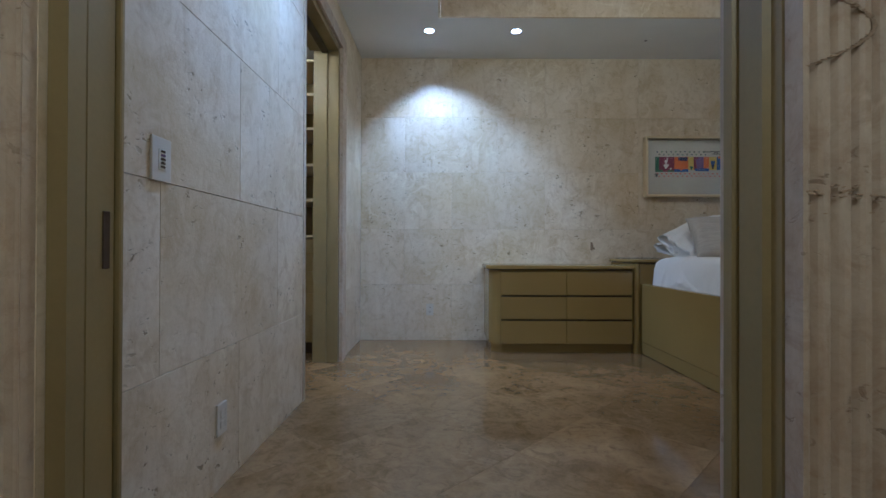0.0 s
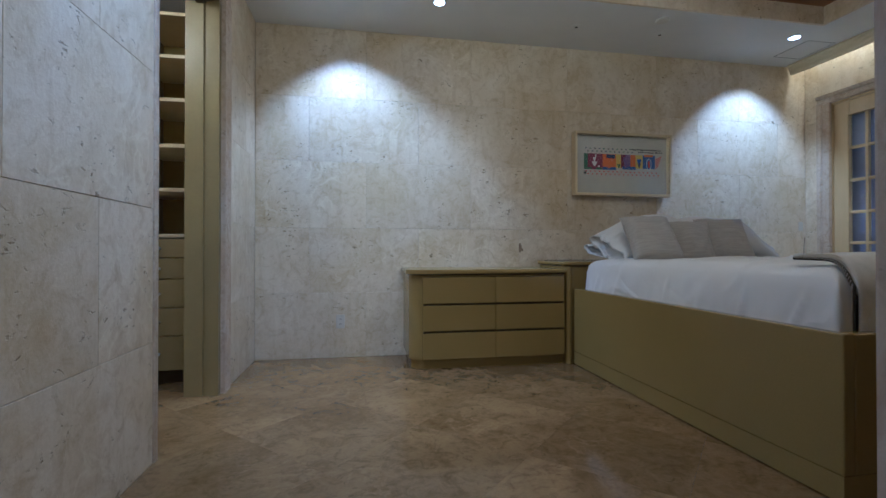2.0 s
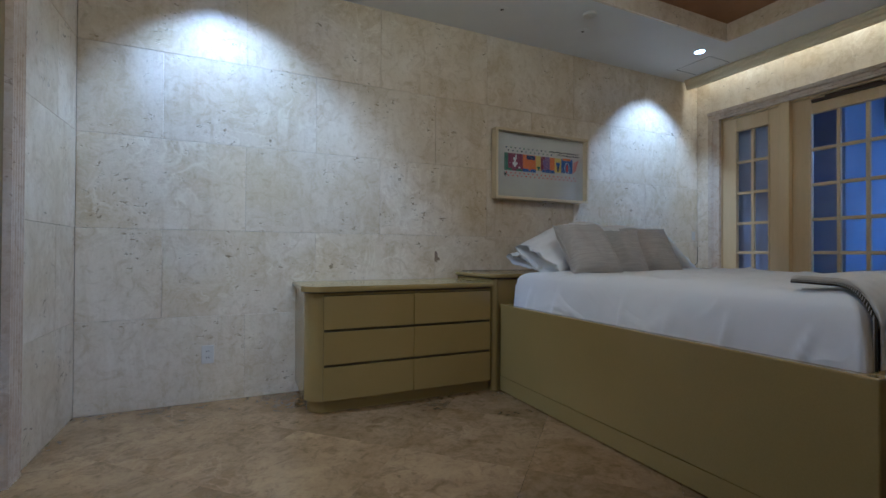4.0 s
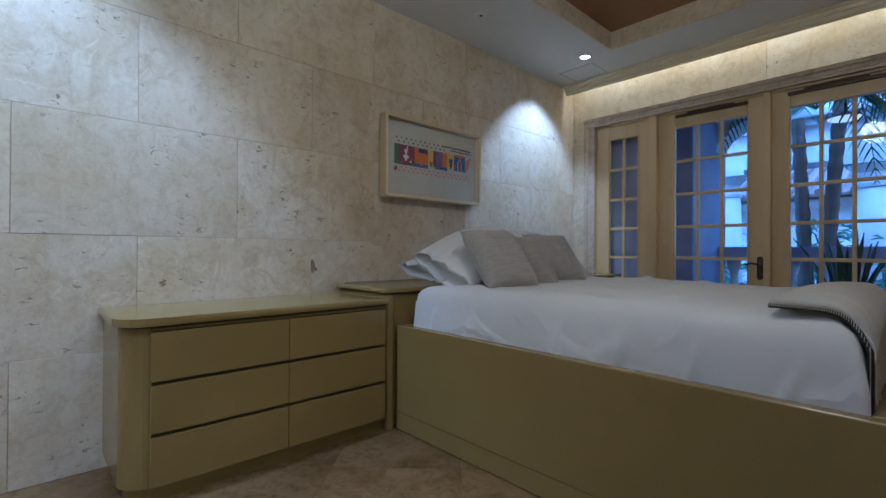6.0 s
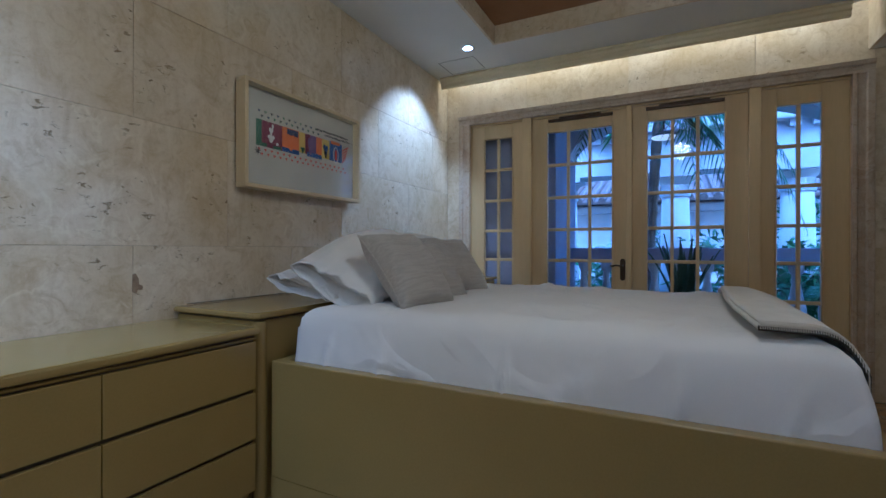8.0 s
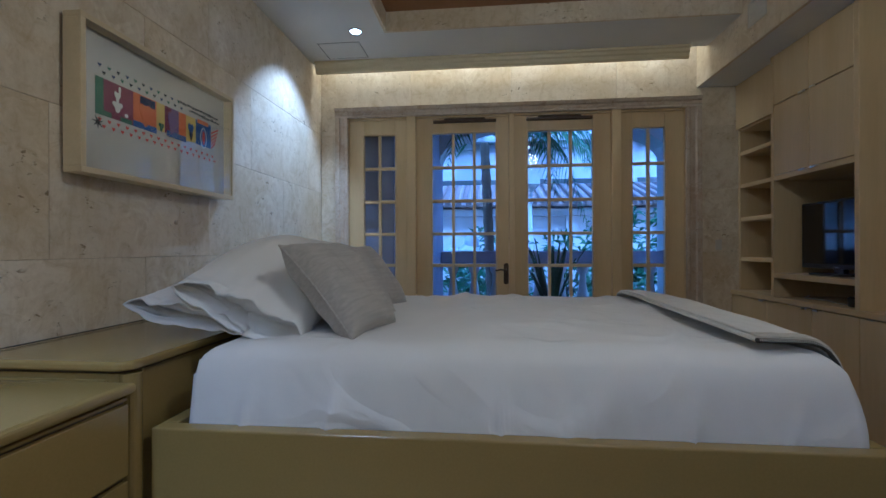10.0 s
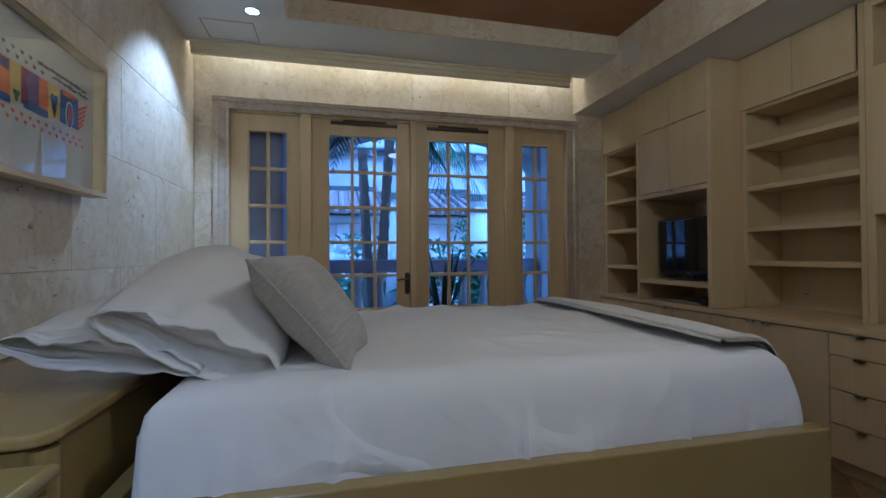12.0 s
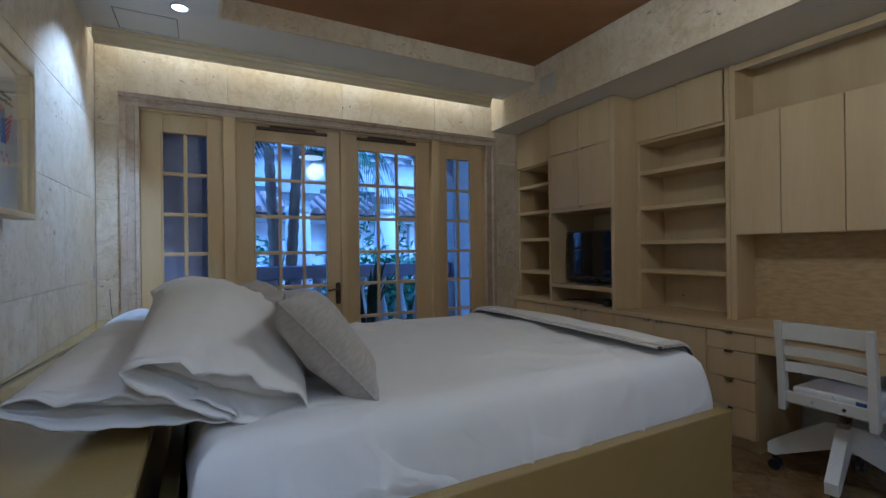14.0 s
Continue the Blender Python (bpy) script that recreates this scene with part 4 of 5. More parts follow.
for k in range(5):
    x = AX0 + (0.985 + 0.010 * k) * w
    ink("frond", [(AX0 + 0.975 * w, AZ0 + 0.02 + 0.02 * k), (x + 0.03, AZ0 + 0.055 + 0.02 * k), (x + 0.026, AZ0 + 0.062 + 0.02 * k), (AX0 + 0.975 * w, AZ0 + 0.03 + 0.02 * k)], "red", 0.0006)
for k in range(7):
    a = radians(20 + 50 * k)
    cx, cz = AX0 + 0.012, AZ0 - 0.032
    ink("frond", [(cx + 0.004 * math.sin(a), cz - 0.004 * math.cos(a)), (cx + 0.026 * math.cos(a), cz + 0.026 * math.sin(a)), (cx - 0.004 * math.sin(a), cz + 0.004 * math.cos(a))], "black", 0.0006)


def heart(cx, cz, s):
    return [(cx, cz - s), (cx + s, cz + 0.2 * s), (cx + 0.7 * s, cz + 0.8 * s), (cx, cz + 0.4 * s), (cx - 0.7 * s, cz + 0.8 * s), (cx - s, cz + 0.2 * s)]


for k in range(17):
    x = AX0 + 0.02 + k * 0.0445
    ink("heart", heart(x, AZ0 - 0.018, 0.0085), "red")
    ink("heart", heart(x + 0.02, AZ0 - 0.042, 0.0085), "red")
    if k < 11:
        ink("heart", heart(x, AZ1 + 0.048, 0.0085), ("navy", "green", "black")[k % 3])
        ink("heart", heart(x + 0.02, AZ1 + 0.022, 0.0085), ("black", "navy", "green")[k % 3])
random.seed(4)
for row, (x0, x1, z) in enumerate(((2.80, 3.12, AZ1 + 0.048), (2.88, 3.13, AZ1 + 0.026))):
    x = x0
    while x < x1:
        l = random.uniform(0.008, 0.018)
        ink("writing_stroke", rect(x, x + l, z + random.uniform(-0.006, 0), z + random.uniform(0.004, 0.011)), "black")
        x += l + random.uniform(0.003, 0.007)

# ---- fitted cabinets ----
AF, SF, LF, CF, CT, TOP = 1.02, 0.78, 0.965, 1.03, 0.765, 2.478


def shelf_bay(bay, x0, x1, y1, zs, z_lo, z_hi, back=True):
    if back:
        part("back", bx(x0, x1, NICHE - 0.015, NICHE, z_lo, z_hi), M_BIRCH, bay)
    for x in (x0, x1 - 0.03):
        part("side", bx(x, x + 0.03, NICHE + 0.001, y1, z_lo, z_hi, bevel=0.002, seg=1), M_BIRCH, bay)
    for z in zs:
        part("shelf", bx(x0 + 0.031, x1 - 0.031, NICHE + 0.001, y1 - 0.004, z - 0.016, z + 0.016, bevel=0.002, seg=1), M_BIRCHH, bay)


def front(bay, x0, x1, y, z0, z1, pull="", name="door"):
    d = part(name, bx(x0 + 0.0015, x1 - 0.0015, y - 0.019, y, z0 + 0.0015, z1 - 0.0015, bevel=0.0015, seg=1), M_BIRCH, bay)
    if pull:
        cx = x0 + 0.05 if pull == "l" else x1 - 0.05 if pull == "r" else (x0 + x1) / 2
        top = pull != "b"
        z = z1 - 0.001 if top else z0 - 0.003
        if pull in "lr" and z0 > 1.0:
            z = z0 - 0.003
        b = bx(cx - 0.025, cx + 0.025, y - 0.017, y + 0.016, z, z + 0.003)
        box(b, cx - 0.025, cx + 0.025, y + 0.013, y + 0.016, z - 0.01, z)
        part("pull", b, M_STEEL, d, "thin steel edge pull")
    return d


bay = thing("shelf_unit", (4.5, 0.7, CT), "narrow birch shelf unit with a cupboard beside the window wall", "shelf unit", "fitted cabinets")
shelf_bay(bay, 4.206, 4.772, LF, (1.02, 1.35, 1.625, 1.895, 2.10), CT + 0.001, TOP)
front(bay, 4.209, 4.77, LF + 0.019, 2.10, TOP - 0.002)

bay = thing("media_cabinet", (3.86, 0.75, CT), "birch media cabinet with four doors above a television niche", "cabinet", "fitted cabinets")
part("back", bx(3.43, 4.204, NICHE - 0.015, NICHE, CT + 0.001, TOP), M_BIRCH, bay)
part("side", bx(3.43, 3.465, NICHE + 0.001, AF + 0.021, CT + 0.001, TOP, bevel=0.002, seg=1), M_BIRCH, bay)
part("side", bx(4.176, 4.204, NICHE + 0.001, AF + 0.021, CT + 0.001, TOP, bevel=0.002, seg=1), M_BIRCH, bay)
for z in (0.918, 1.606):
    part("shelf", bx(3.466, 4.175, NICHE + 0.001, AF + 0.019, z - 0.018, z + 0.018, bevel=0.002, seg=1), M_BIRCHH, bay)
for x0, x1, pl in ((3.467, 3.820, "r"), (3.821, 4.174, "l")):
    front(bay, x0, x1, AF + 0.019, 1.626, 2.122, pl)
    front(bay, x0, x1, AF + 0.019, 2.126, TOP - 0.002, pl)

bay = thing("shelf_unit", (3.05, 0.6, CT), "birch shelf unit with a pair of cupboards on top", "shelf unit", "fitted cabinets")
shelf_bay(bay, 2.685, 3.428, SF, (1.07, 1.30, 1.575, 1.86, 2.11), CT + 0.001, TOP)
front(bay, 3.06, 3.427, SF + 0.019, 2.115, TOP - 0.002)
front(bay, 2.72, 3.058, SF + 0.019, 2.115, TOP - 0.002)
for x in (3.43, 3.22):
    part("cable_cap", lathe(bmesh.new(), [(0.012, CT + 0.10), (0.012, CT + 0.103)], x, 0.50, 12), M_BLACK, bay)

bay = thing("wall_cabinet", (1.95, 0.65, 1.33), "birch wall cabinets with an open shelf on top above the desk", "cabinet", "fitted cabinets")
part("side", bx(2.645, 2.683, NICHE + 0.001, SF, CT + 0.001, TOP, bevel=0.002, seg=1), M_BIRCH, bay)
part("bottom", bx(1.24, 2.644, NICHE + 0.001, SF - 0.001, 1.335, 1.36), M_BIRCHH, bay)
part("top_shelf", bx(1.24, 2.644, NICHE + 0.001, SF - 0.001, 2.085, 2.105), M_BIRCHH, bay)
part("back", bx(1.23, 2.644, NICHE + 0.001, 0.565, 2.106, TOP - 0.001), M_BIRCH, bay)
part("top_rail", bx(1.24, 2.644, SF - 0.02, SF - 0.001, TOP - 0.045, TOP - 0.002, bevel=0.002, seg=1), M_BIRCHH, bay)
for x1, x0 in ((2.644, 2.373), (2.371, 2.057), (2.055, 1.742), (1.74, 1.43), (1.428, 1.245)):
    front(bay, x0, x1, SF + 0.019, 1.337, 2.105)
part("grasscloth_back", bx(1.23, 2.644, NICHE + 0.001, 0.565, CT + 0.001, 1.334), M_GRASS, bay, "woven tan grasscloth panel")

top_ = bmesh.new()
box(top_, 1.225, 4.775, NICHE, CF, CT - 0.035, CT, bevel=0.004)
tagged(part("worktop", top_, M_BIRCHH), "long birch worktop shared by cabinets and desk", "worktop")

for x0, x1 in ((2.714, 3.10), (3.102, 3.46), (3.462, 3.83), (3.832, 4.29), (4.292, 4.772)):
    u = thing("base_cabinet", ((x0 + x1) / 2, 0.75, 0), "birch base cabinet with a steel edge pull", "cabinet", "base cabinets")
    part("body", bx(x0, x1, NICHE + 0.001, CF - 0.03, 0.07, CT - 0.036), M_BIRCH, u)
    front(u, x0, x1, CF - 0.01, 0.072, CT - 0.04, "r" if x0 in (2.714, 3.462) else "l")
    part("plinth", bx(x0, x1, NICHE + 0.001, CF - 0.08, 0, 0.069), M_BIRCHH, u)
u = thing("drawer_unit", (2.58, 0.75, 0), "birch drawer unit with four drawers and steel edge pulls", "drawers", "base cabinets")
part("body", bx(2.414, 2.712, NICHE + 0.001, CF - 0.03, 0.078, CT - 0.036), M_BIRCH, u)
for z0, z1 in ((0.082, 0.26), (0.262, 0.435), (0.437, 0.610), (0.612, CT - 0.04)):
    front(u, 2.414, 2.712, CF - 0.01, z0, z1, "c", "drawer")
part("plinth", bx(2.419, 2.712, NICHE + 0.001, CF - 0.06, 0, 0.077), M_BIRCHH, u)
u = thing("desk_apron", (1.8, 0.95, 0.6), "birch pencil drawer front under the desk top", "desk")
part("front", bx(1.225, 2.412, CF - 0.03, CF - 0.011, 0.62, CT - 0.037, bevel=0.0015, seg=1), M_BIRCHH, u)
part("side_support", bx(1.222, 1.25, NICHE + 0.001, CF - 0.031, 0.0, CT - 0.037), M_BIRCH, u)

# television in its niche
tv = thing("television", (3.80, 0.90, 0.936), "black flat television on a stand in the cabinet niche", "television")
b = bx(3.475, 4.105, 0.86, 0.90, 0.978, 1.415, bevel=0.008)
box(b, 3.60, 3.98, 0.80, 0.859, 1.05, 1.34, bevel=0.01)
part("casing", b, M_BLACK, tv)
part("screen", bx(3.492, 4.088, 0.9005, 0.9025, 1.008, 1.400), M_SCREEN, tv, "dark glossy screen")
part("badge", bx(3.77, 3.82, 0.9005, 0.9025, 0.987, 0.993), M_STEEL, tv)
b = bx(3.66, 3.92, 0.80, 0.98, 0.937, 0.951, bevel=0.005)
box(b, 3.75, 3.83, 0.86, 0.89, 0.951, 0.98)
part("stand", b, M_BLACK, tv)
b = bmesh.new()
tube(b, [(4.18, 0.80, 0.775), (4.05, 0.92, 0.772), (3.9, 0.88, 0.772), (3.75, 0.93, 0.771), (3.62, 0.90, 0.771)], 0.004, 6)
tagged(part("cable", b, M_IVORY, smooth=True), "pale cable lying in the niche under the television", "cable")
b = lathe(bmesh.new(), [(0.035, CT + 0.001), (0.04, CT + 0.012), (0.04, CT + 0.05), (0.03, CT + 0.06)], 3.60, 0.93, 18)
tagged(part("small_speaker", b, M_BLACK, smooth=True), "small round black device on the worktop", "device")

# ---- desk chair ----
def swivel_chair():
    c = thing("desk_chair", (1.93, 1.17, 0), "white wooden swivel chair with slatted back on castors at the desk", "chair")
    yb = 1.24
    xl, xr = 2.17, 1.80
    for x in (xl, xr):
        b = bmesh.new()
        prism(b, [(yb + 0.045, 0.865), (yb + 0.02, 0.87), (yb - 0.015, 0.70), (yb - 0.035, 0.50), (yb - 0.035, 0.415), (yb + 0.005, 0.40), (yb + 0.01, 0.50), (yb + 0.02, 0.68)], "x", x - 0.016, x + 0.016)
        part("upright", b, M_WPAINT, c)
    def slat(z0, z1, name="back_slat"):
        b = bmesh.new()
        n = 12
        out, inn = [], []
        for i in range(n + 1):
            s = i / n
            x = xr + 0.017 + s * (xl - xr - 0.034)
            bow = 0.035 * (1 - (2 * s - 1) ** 2)
            yy = yb + (0.02 if z0 > 0.7 else 0.0) - bow
            out.append((x, yy + 0.01))
            inn.append((x, yy - 0.008))
        prism(b, out + inn[::-1], "z", z0, z1)
        part(name, b, M_WPAINT, c)
    slat(0.775, 0.862, "top_slat")
    slat(0.690, 0.738)
    slat(0.605, 0.655)
    part("seat_rail", bx(xr + 0.017, xl - 0.017, yb - 0.03, yb - 0.005, 0.445, 0.50, bevel=0.004), M_WPAINT, c)
    for x in (xr + 0.11, xl - 0.13):
        b = bmesh.new()
        tube(b, [(x, yb - 0.004, 0.472), (x, yb, 0.472)], 0.008, 10)
        part("bolt", b, M_STEEL, c)
    part("seat", bx(xr - 0.01, xl + 0.01, 0.82, yb - 0.031, 0.43, 0.465, bevel=0.012), M_WPAINT, c)
    b = lathe(bmesh.new(), [(0.075, 0.395), (0.08, 0.42), (0.07, 0.43)], 1.985, 1.02, 24)
    part("swivel_plate", b, M_BLACK, c)
    b = lathe(bmesh.new(), [(0.035, 0.23), (0.03, 0.26), (0.025, 0.395)], 1.985, 1.02, 18)
    part("column", b, M_STEEL, c, smooth=True)
    for k in range(4):
        a = radians(11 + 90 * k)
        u = Vector((math.cos(a), math.sin(a), 0))
        v = Vector((-math.sin(a), math.cos(a), 0)) * 0.026
        o = Vector((1.985, 1.02, 0))
        b = bmesh.new()
        pts = [(0.0, 0.34), (0.08, 0.335), (0.31, 0.165), (0.335, 0.145), (0.335, 0.09), (0.30, 0.085), (0.05, 0.20), (0.0, 0.22)]
        lo = [b.verts.new(o + u * r + v + Vector((0, 0, z))) for r, z in pts]
        hi = [b.verts.new(o + u * r - v + Vector((0, 0, z))) for r, z in pts]
        b.faces.new(lo)
        b.faces.new(hi[::-1])
        for i in range(len(pts)):
            b.faces.new((lo[i], lo[(i + 1) % len(pts)], hi[(i + 1) % len(pts)], hi[i]))
        leg = part("leg", b, M_WPAINT, c)
        p = o + u * 0.305
        b = bmesh.new()
        for s in (-0.018, 0.018):
            q = p + v.normalized() * s
            tube(b, [q + v.normalized() * -0.009 + Vector((0, 0, 0.03)), q + v.normalized() * 0.009 + Vector((0, 0, 0.03))], 0.03, 14)
        tube(b, [p + Vector((0, 0, 0.03)), p + Vector((0, 0, 0.095))], 0.012, 8)
        part("castor", b, M_BLACK, leg, "black twin-wheel castor", smooth=False)
    return c


swivel_chair()
pad = thing("seat_cushion", (1.95, 1.02, 0.466), "flat off-white seat pad with striped piping on the desk chair", "cushion")
part("cover", bx(1.825, 2.145, 0.85, 1.195, 0.467, 0.525, bevel=0.018, seg=3), M_SHEET, pad)
part("tag", bx(1.84, 1.88, 1.196, 1.204, 0.49, 0.515, bevel=0.002, seg=1), INK["blue"], pad, "small blue and white tie at the corner")

# ---- ceiling fittings ----
def downlight(x, y, z, lit, label, tilt=0.0):
    d = thing("downlight", (x, y, z), label, "ceiling light", "recessed ceiling lights", kind="")
    b = bmesh.new()
    n = 28
    prof = [(0.052, 0.0), (0.052, -0.005), (0.046, -0.007), (0.040, -0.004), (0.036, 0.012)]
    rings = [[b.verts.new((x + r * math.cos(2 * math.pi * i / n), y + r * math.sin(2 * math.pi * i / n), z + dz)) for i in range(n)] for r, dz in prof]
    for a, c in zip(rings, rings[1:]):
        for i in range(n):
            b.faces.new((a[i], a[(i + 1) % n], c[(i + 1) % n], c[i]))
    part("trim_ring", b, M_WPAINT if lit != 2 else M_STEEL, d, smooth=True)
    b = bmesh.new()
    vs = [b.verts.new((x + 0.040 * math.cos(2 * math.pi * i / n), y + 0.040 * math.sin(2 * math.pi * i / n), z - 0.0035)) for i in range(n)]
    b.faces.new(vs)
    part("lens", b, M_LIT, d, "glowing white lens")
    return d


downlight(0.166, 4.042, CEIL - 0.0, 1, "small round recessed ceiling light, switched on")
downlight(0.91, 4.047, CEIL - 0.0, 1, "small round recessed ceiling light, switched on")
# out-of-view fittings, added to go with the two entry-side lamps
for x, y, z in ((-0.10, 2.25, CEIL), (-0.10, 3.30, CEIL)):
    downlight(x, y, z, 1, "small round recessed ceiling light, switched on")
downlight(4.05, 4.046, CEIL - 0.0, 2, "round chrome-rimmed recessed ceiling light, switched on")
for x, y in ((2.087, 4.206), (2.856, 4.206)):
    d = thing("pinhole_light", (x, y, CEIL), "white pinhole ceiling light with a dark aperture, off", "ceiling light", "pinhole lights")
    part("cover", lathe(bmesh.new(), [(0.045, CEIL - 0.0005), (0.044, CEIL - 0.004), (0.03, CEIL - 0.005)], x, y, 24), M_WHITE, d)
    part("aperture", lathe(bmesh.new(), [(0.013, CEIL - 0.0052), (0.012, CEIL - 0.007)], x, y, 14), M_BLACK, d, "dark aperture")
# unseen rose added over the tray fill; no glass globe is modelled
d = thing("tray_fill_rose", (1.65, 2.4, TRAY_Z), "bronze rose added out of view above the fill light in the ceiling tray", "ceiling light")
part("rose", lathe(bmesh.new(), [(0.07, TRAY_Z - 0.001), (0.06, TRAY_Z - 0.03), (0.012, TRAY_Z - 0.035), (0.012, 2.70)], 1.65, 2.4, 20), M_BRONZE, d)
d = thing("smoke_detector", (2.718, 3.98, CEIL), "flat round white ceiling detector", "detector")
part("body", lathe(bmesh.new(), [(0.05, CEIL - 0.001), (0.052, CEIL - 0.010), (0.045, CEIL - 0.016), (0.02, CEIL - 0.018)], 2.718, 3.98, 24), M_WPAINT, d)
d = thing("access_panel", (4.36, 4.24, CEIL), "white ceiling access panel with a perforated edge", "panel")
b = bmesh.new()
for a in ((4.215, 4.505, 4.405, 4.41), (4.215, 4.505, 4.068, 4.072), (4.215, 4.219, 4.072, 4.405), (4.501, 4.505, 4.072, 4.405)):
    box(b, *a, CEIL - 0.0012, CEIL - 0.0002)
part("seam", b, M_BLACK, d, "thin dark seam")
part("leaf", bx(4.224, 4.496, 4.077, 4.40, CEIL - 0.003, CEIL - 0.0003), M_WHITE, d)
d = thing("air_vent", (3.9, TY0, 2.68), "small white air grille in the travertine soffit", "vent")
b = bmesh.new()
for a in ((3.81, 4.01, 2.757, 2.767), (3.81, 4.01, 2.605, 2.615), (3.81, 3.82, 2.615, 2.757), (4.0, 4.01, 2.615, 2.757)):
    box(b, a[0], a[1], TY0 + 0.001, TY0 + 0.008, a[2], a[3])
part("rim", b, M_IVORY, d)
for k in range(9):
    z = 2.622 + k * 0.015
    b = bmesh.new()
    prism(b, [(TY0 + 0.001, z), (TY0 + 0.007, z + 0.009), (TY0 + 0.007, z + 0.011), (TY0 + 0.001, z + 0.003)], "x", 3.82, 4.0)
    part("slat", b, M_IVORY, d)

# ---- wall plates ----
def plate(name, x, y, z, facing, label, w=0.07, h=0.114, keys=0, category="outlet"):
    d = thing(name, (x, y, z), label, category)
    if facing == "y":
        part("plate", bx(x - w / 2, x + w / 2, y - 0.007, y - 0.0005, z - h / 2, z + h / 2, bevel=0.003), M_IVORY, d)
        if not keys:
            for dz in (-0.02, 0.02):
                s = part("socket", bx(x - 0.016, x + 0.016, y - 0.009, y - 0.0071, z + dz - 0.014, z + dz + 0.014, bevel=0.002, seg=1), M_IVORY, d)
                for dx in (-0.006, 0.006):
                    part("slot", bx(x + dx - 0.0015, x + dx + 0.0015, y - 0.0096, y - 0.0091, z + dz - 0.005, z + dz + 0.005), M_BLACK, s)
    else:
        part("plate", bx(x + 0.0005, x + 0.009, y - w / 2, y + w / 2, z - h / 2, z + h / 2, bevel=0.003), M_IVORY, d)
        if keys:
            part("keypad", bx(x + 0.0091, x + 0.0105, y - 0.016, y + 0.020, z - 0.03, z + 0.03, bevel=0.001, seg=1), M_WPAINT, d)
            for k in range(keys):
                part("key", bx(x + 0.0106, x + 0.0118, y - 0.008, y + 0.012, z + 0.02 - 0.011 * k, z + 0.026 - 0.011 * k), M_BRONZE if k != 1 else INK["grey"], d)
        else:
            for dz in (-0.02, 0.02):
                part("socket", bx(x + 0.0091, x + 0.011, y - 0.016, y + 0.016, z + dz - 0.014, z + dz + 0.014, bevel=0.002, seg=1), M_IVORY, d)
    return d


plate("wall_outlet", 0.163, NORTH, 0.300, "y", "ivory double socket set in the travertine wall")
plate("wall_outlet", WEST, 1.853, 0.255, "x", "ivory double socket low on the travertine wall")
plate("wall_switch", WEST, 1.492, 1.122, "x", "ivory lighting keypad with dark buttons", 0.085, 0.125, 5, "switch")
plate("wall_plate", 4.72, NORTH, 1.14, "y", "small ivory wall plate near the window", 0.05, 0.09, 1, "plate")
plate("wall_plate", EAST - 0.009, 1.12, 1.14, "x", "small ivory wall plate beside the casing", 0.05, 0.09, 1, "plate")
b = bmesh.new()
tube(b, [(4.66, 4.50, 1.02), (4.64, 4.49, 0.86), (4.5, 4.45, 0.808), (4.2, 4.35, 0.807), (4.0, 4.45, 0.807), (3.8, 4.5, 0.807), (3.0, 4.56, 0.807), (1.96, 4.58, 0.806)], 0.0025, 6)
tagged(part("cable", b, M_BLACK, smooth=True), "thin dark cable lying along the bed ledge", "cable")

# ---- outside ----
structure("balcony_floor", bx(4.93, 6.75, -1.0, 6.5, -0.3, -0.03), M_PAVE, "grey stone balcony floor", "floor")
b = bmesh.new()
prism(b, [(-60.0, -60.0), (90.0, -60.0), (90.0, 70.0), (-60.0, 70.0)], "z", -0.62, -0.6)
structure("ground", b, M_PAVE, "stone paved courtyard ground", "ground")
pier = thing("balcony_pier", (6.1, 4.9, 0), "tall stuccoed pier and side wall of the loggia", "pier", kind="structure")
# blue daylight shade on the pier comes from its colour
part("shaft", bx(5.6, 6.75, 3.66, 4.4, -0.3, 3.4, bevel=0.02), M_STUCCO_SHADE, pier)
part("return_wall", bx(4.96, 5.6, 3.95, 4.4, -0.3, 3.4), M_STUCCO_SHADE, pier)
b = bmesh.new()
arch = [(-1.2, 3.4), (-1.2, 2.35)]
arch += [(0.9 + 0.0, 2.2)] + [(2.28 - 1.38 * math.cos(math.pi * i / 20), 2.2 + 0.50 * math.sin(math.pi * i / 20)) for i in range(21)]
arch += [(3.66, 3.4)]
prism(b, arch, "x", 6.35, 6.75)
structure("loggia_arch", b, M_STUCCO, "stucco arch over the balcony edge", "arch")
part_r = thing("balcony_pier", (6.55, 0.6, 0), "stuccoed pier at the end of the balustrade", "pier", kind="structure")
part("shaft", bx(6.3, 6.8, 0.2, 0.9, -0.3, 3.4, bevel=0.02), M_STUCCO, part_r)
part("base", bx(6.27, 6.83, 0.17, 0.93, -0.29, 0.1, bevel=0.02), M_STUCCO, part_r)
structure("loggia_ceiling", bx(4.95, 6.80, -1.0, 6.5, 3.4, 3.6), M_STUCCO, "stucco loggia ceiling", "ceiling")
structure("facade", bx(4.951, 5.05, -1.0, 1.37, -0.3, 3.4), M_STUCCO, "stucco facade beside the french doors", "facade")
structure("house_roof", bx(-2.6, 6.8, -2.3, 6.5, 3.6, 3.75), M_STUCCO, "flat roof slab over the house", "roof")

bal = thing("balustrade", (6.5, 2.3, 0), "grey stone balustrade with turned balusters", "balustrade")
# rails use the shaded stucco colour, balusters the plain one
part("top_rail", bx(6.38, 6.64, 0.91, 3.655, 0.93, 1.085, bevel=0.02), M_STUCCO_SHADE, bal)
part("foot_rail", bx(6.40, 6.62, 0.91, 3.655, -0.03, 0.12, bevel=0.015), M_STUCCO_SHADE, bal)
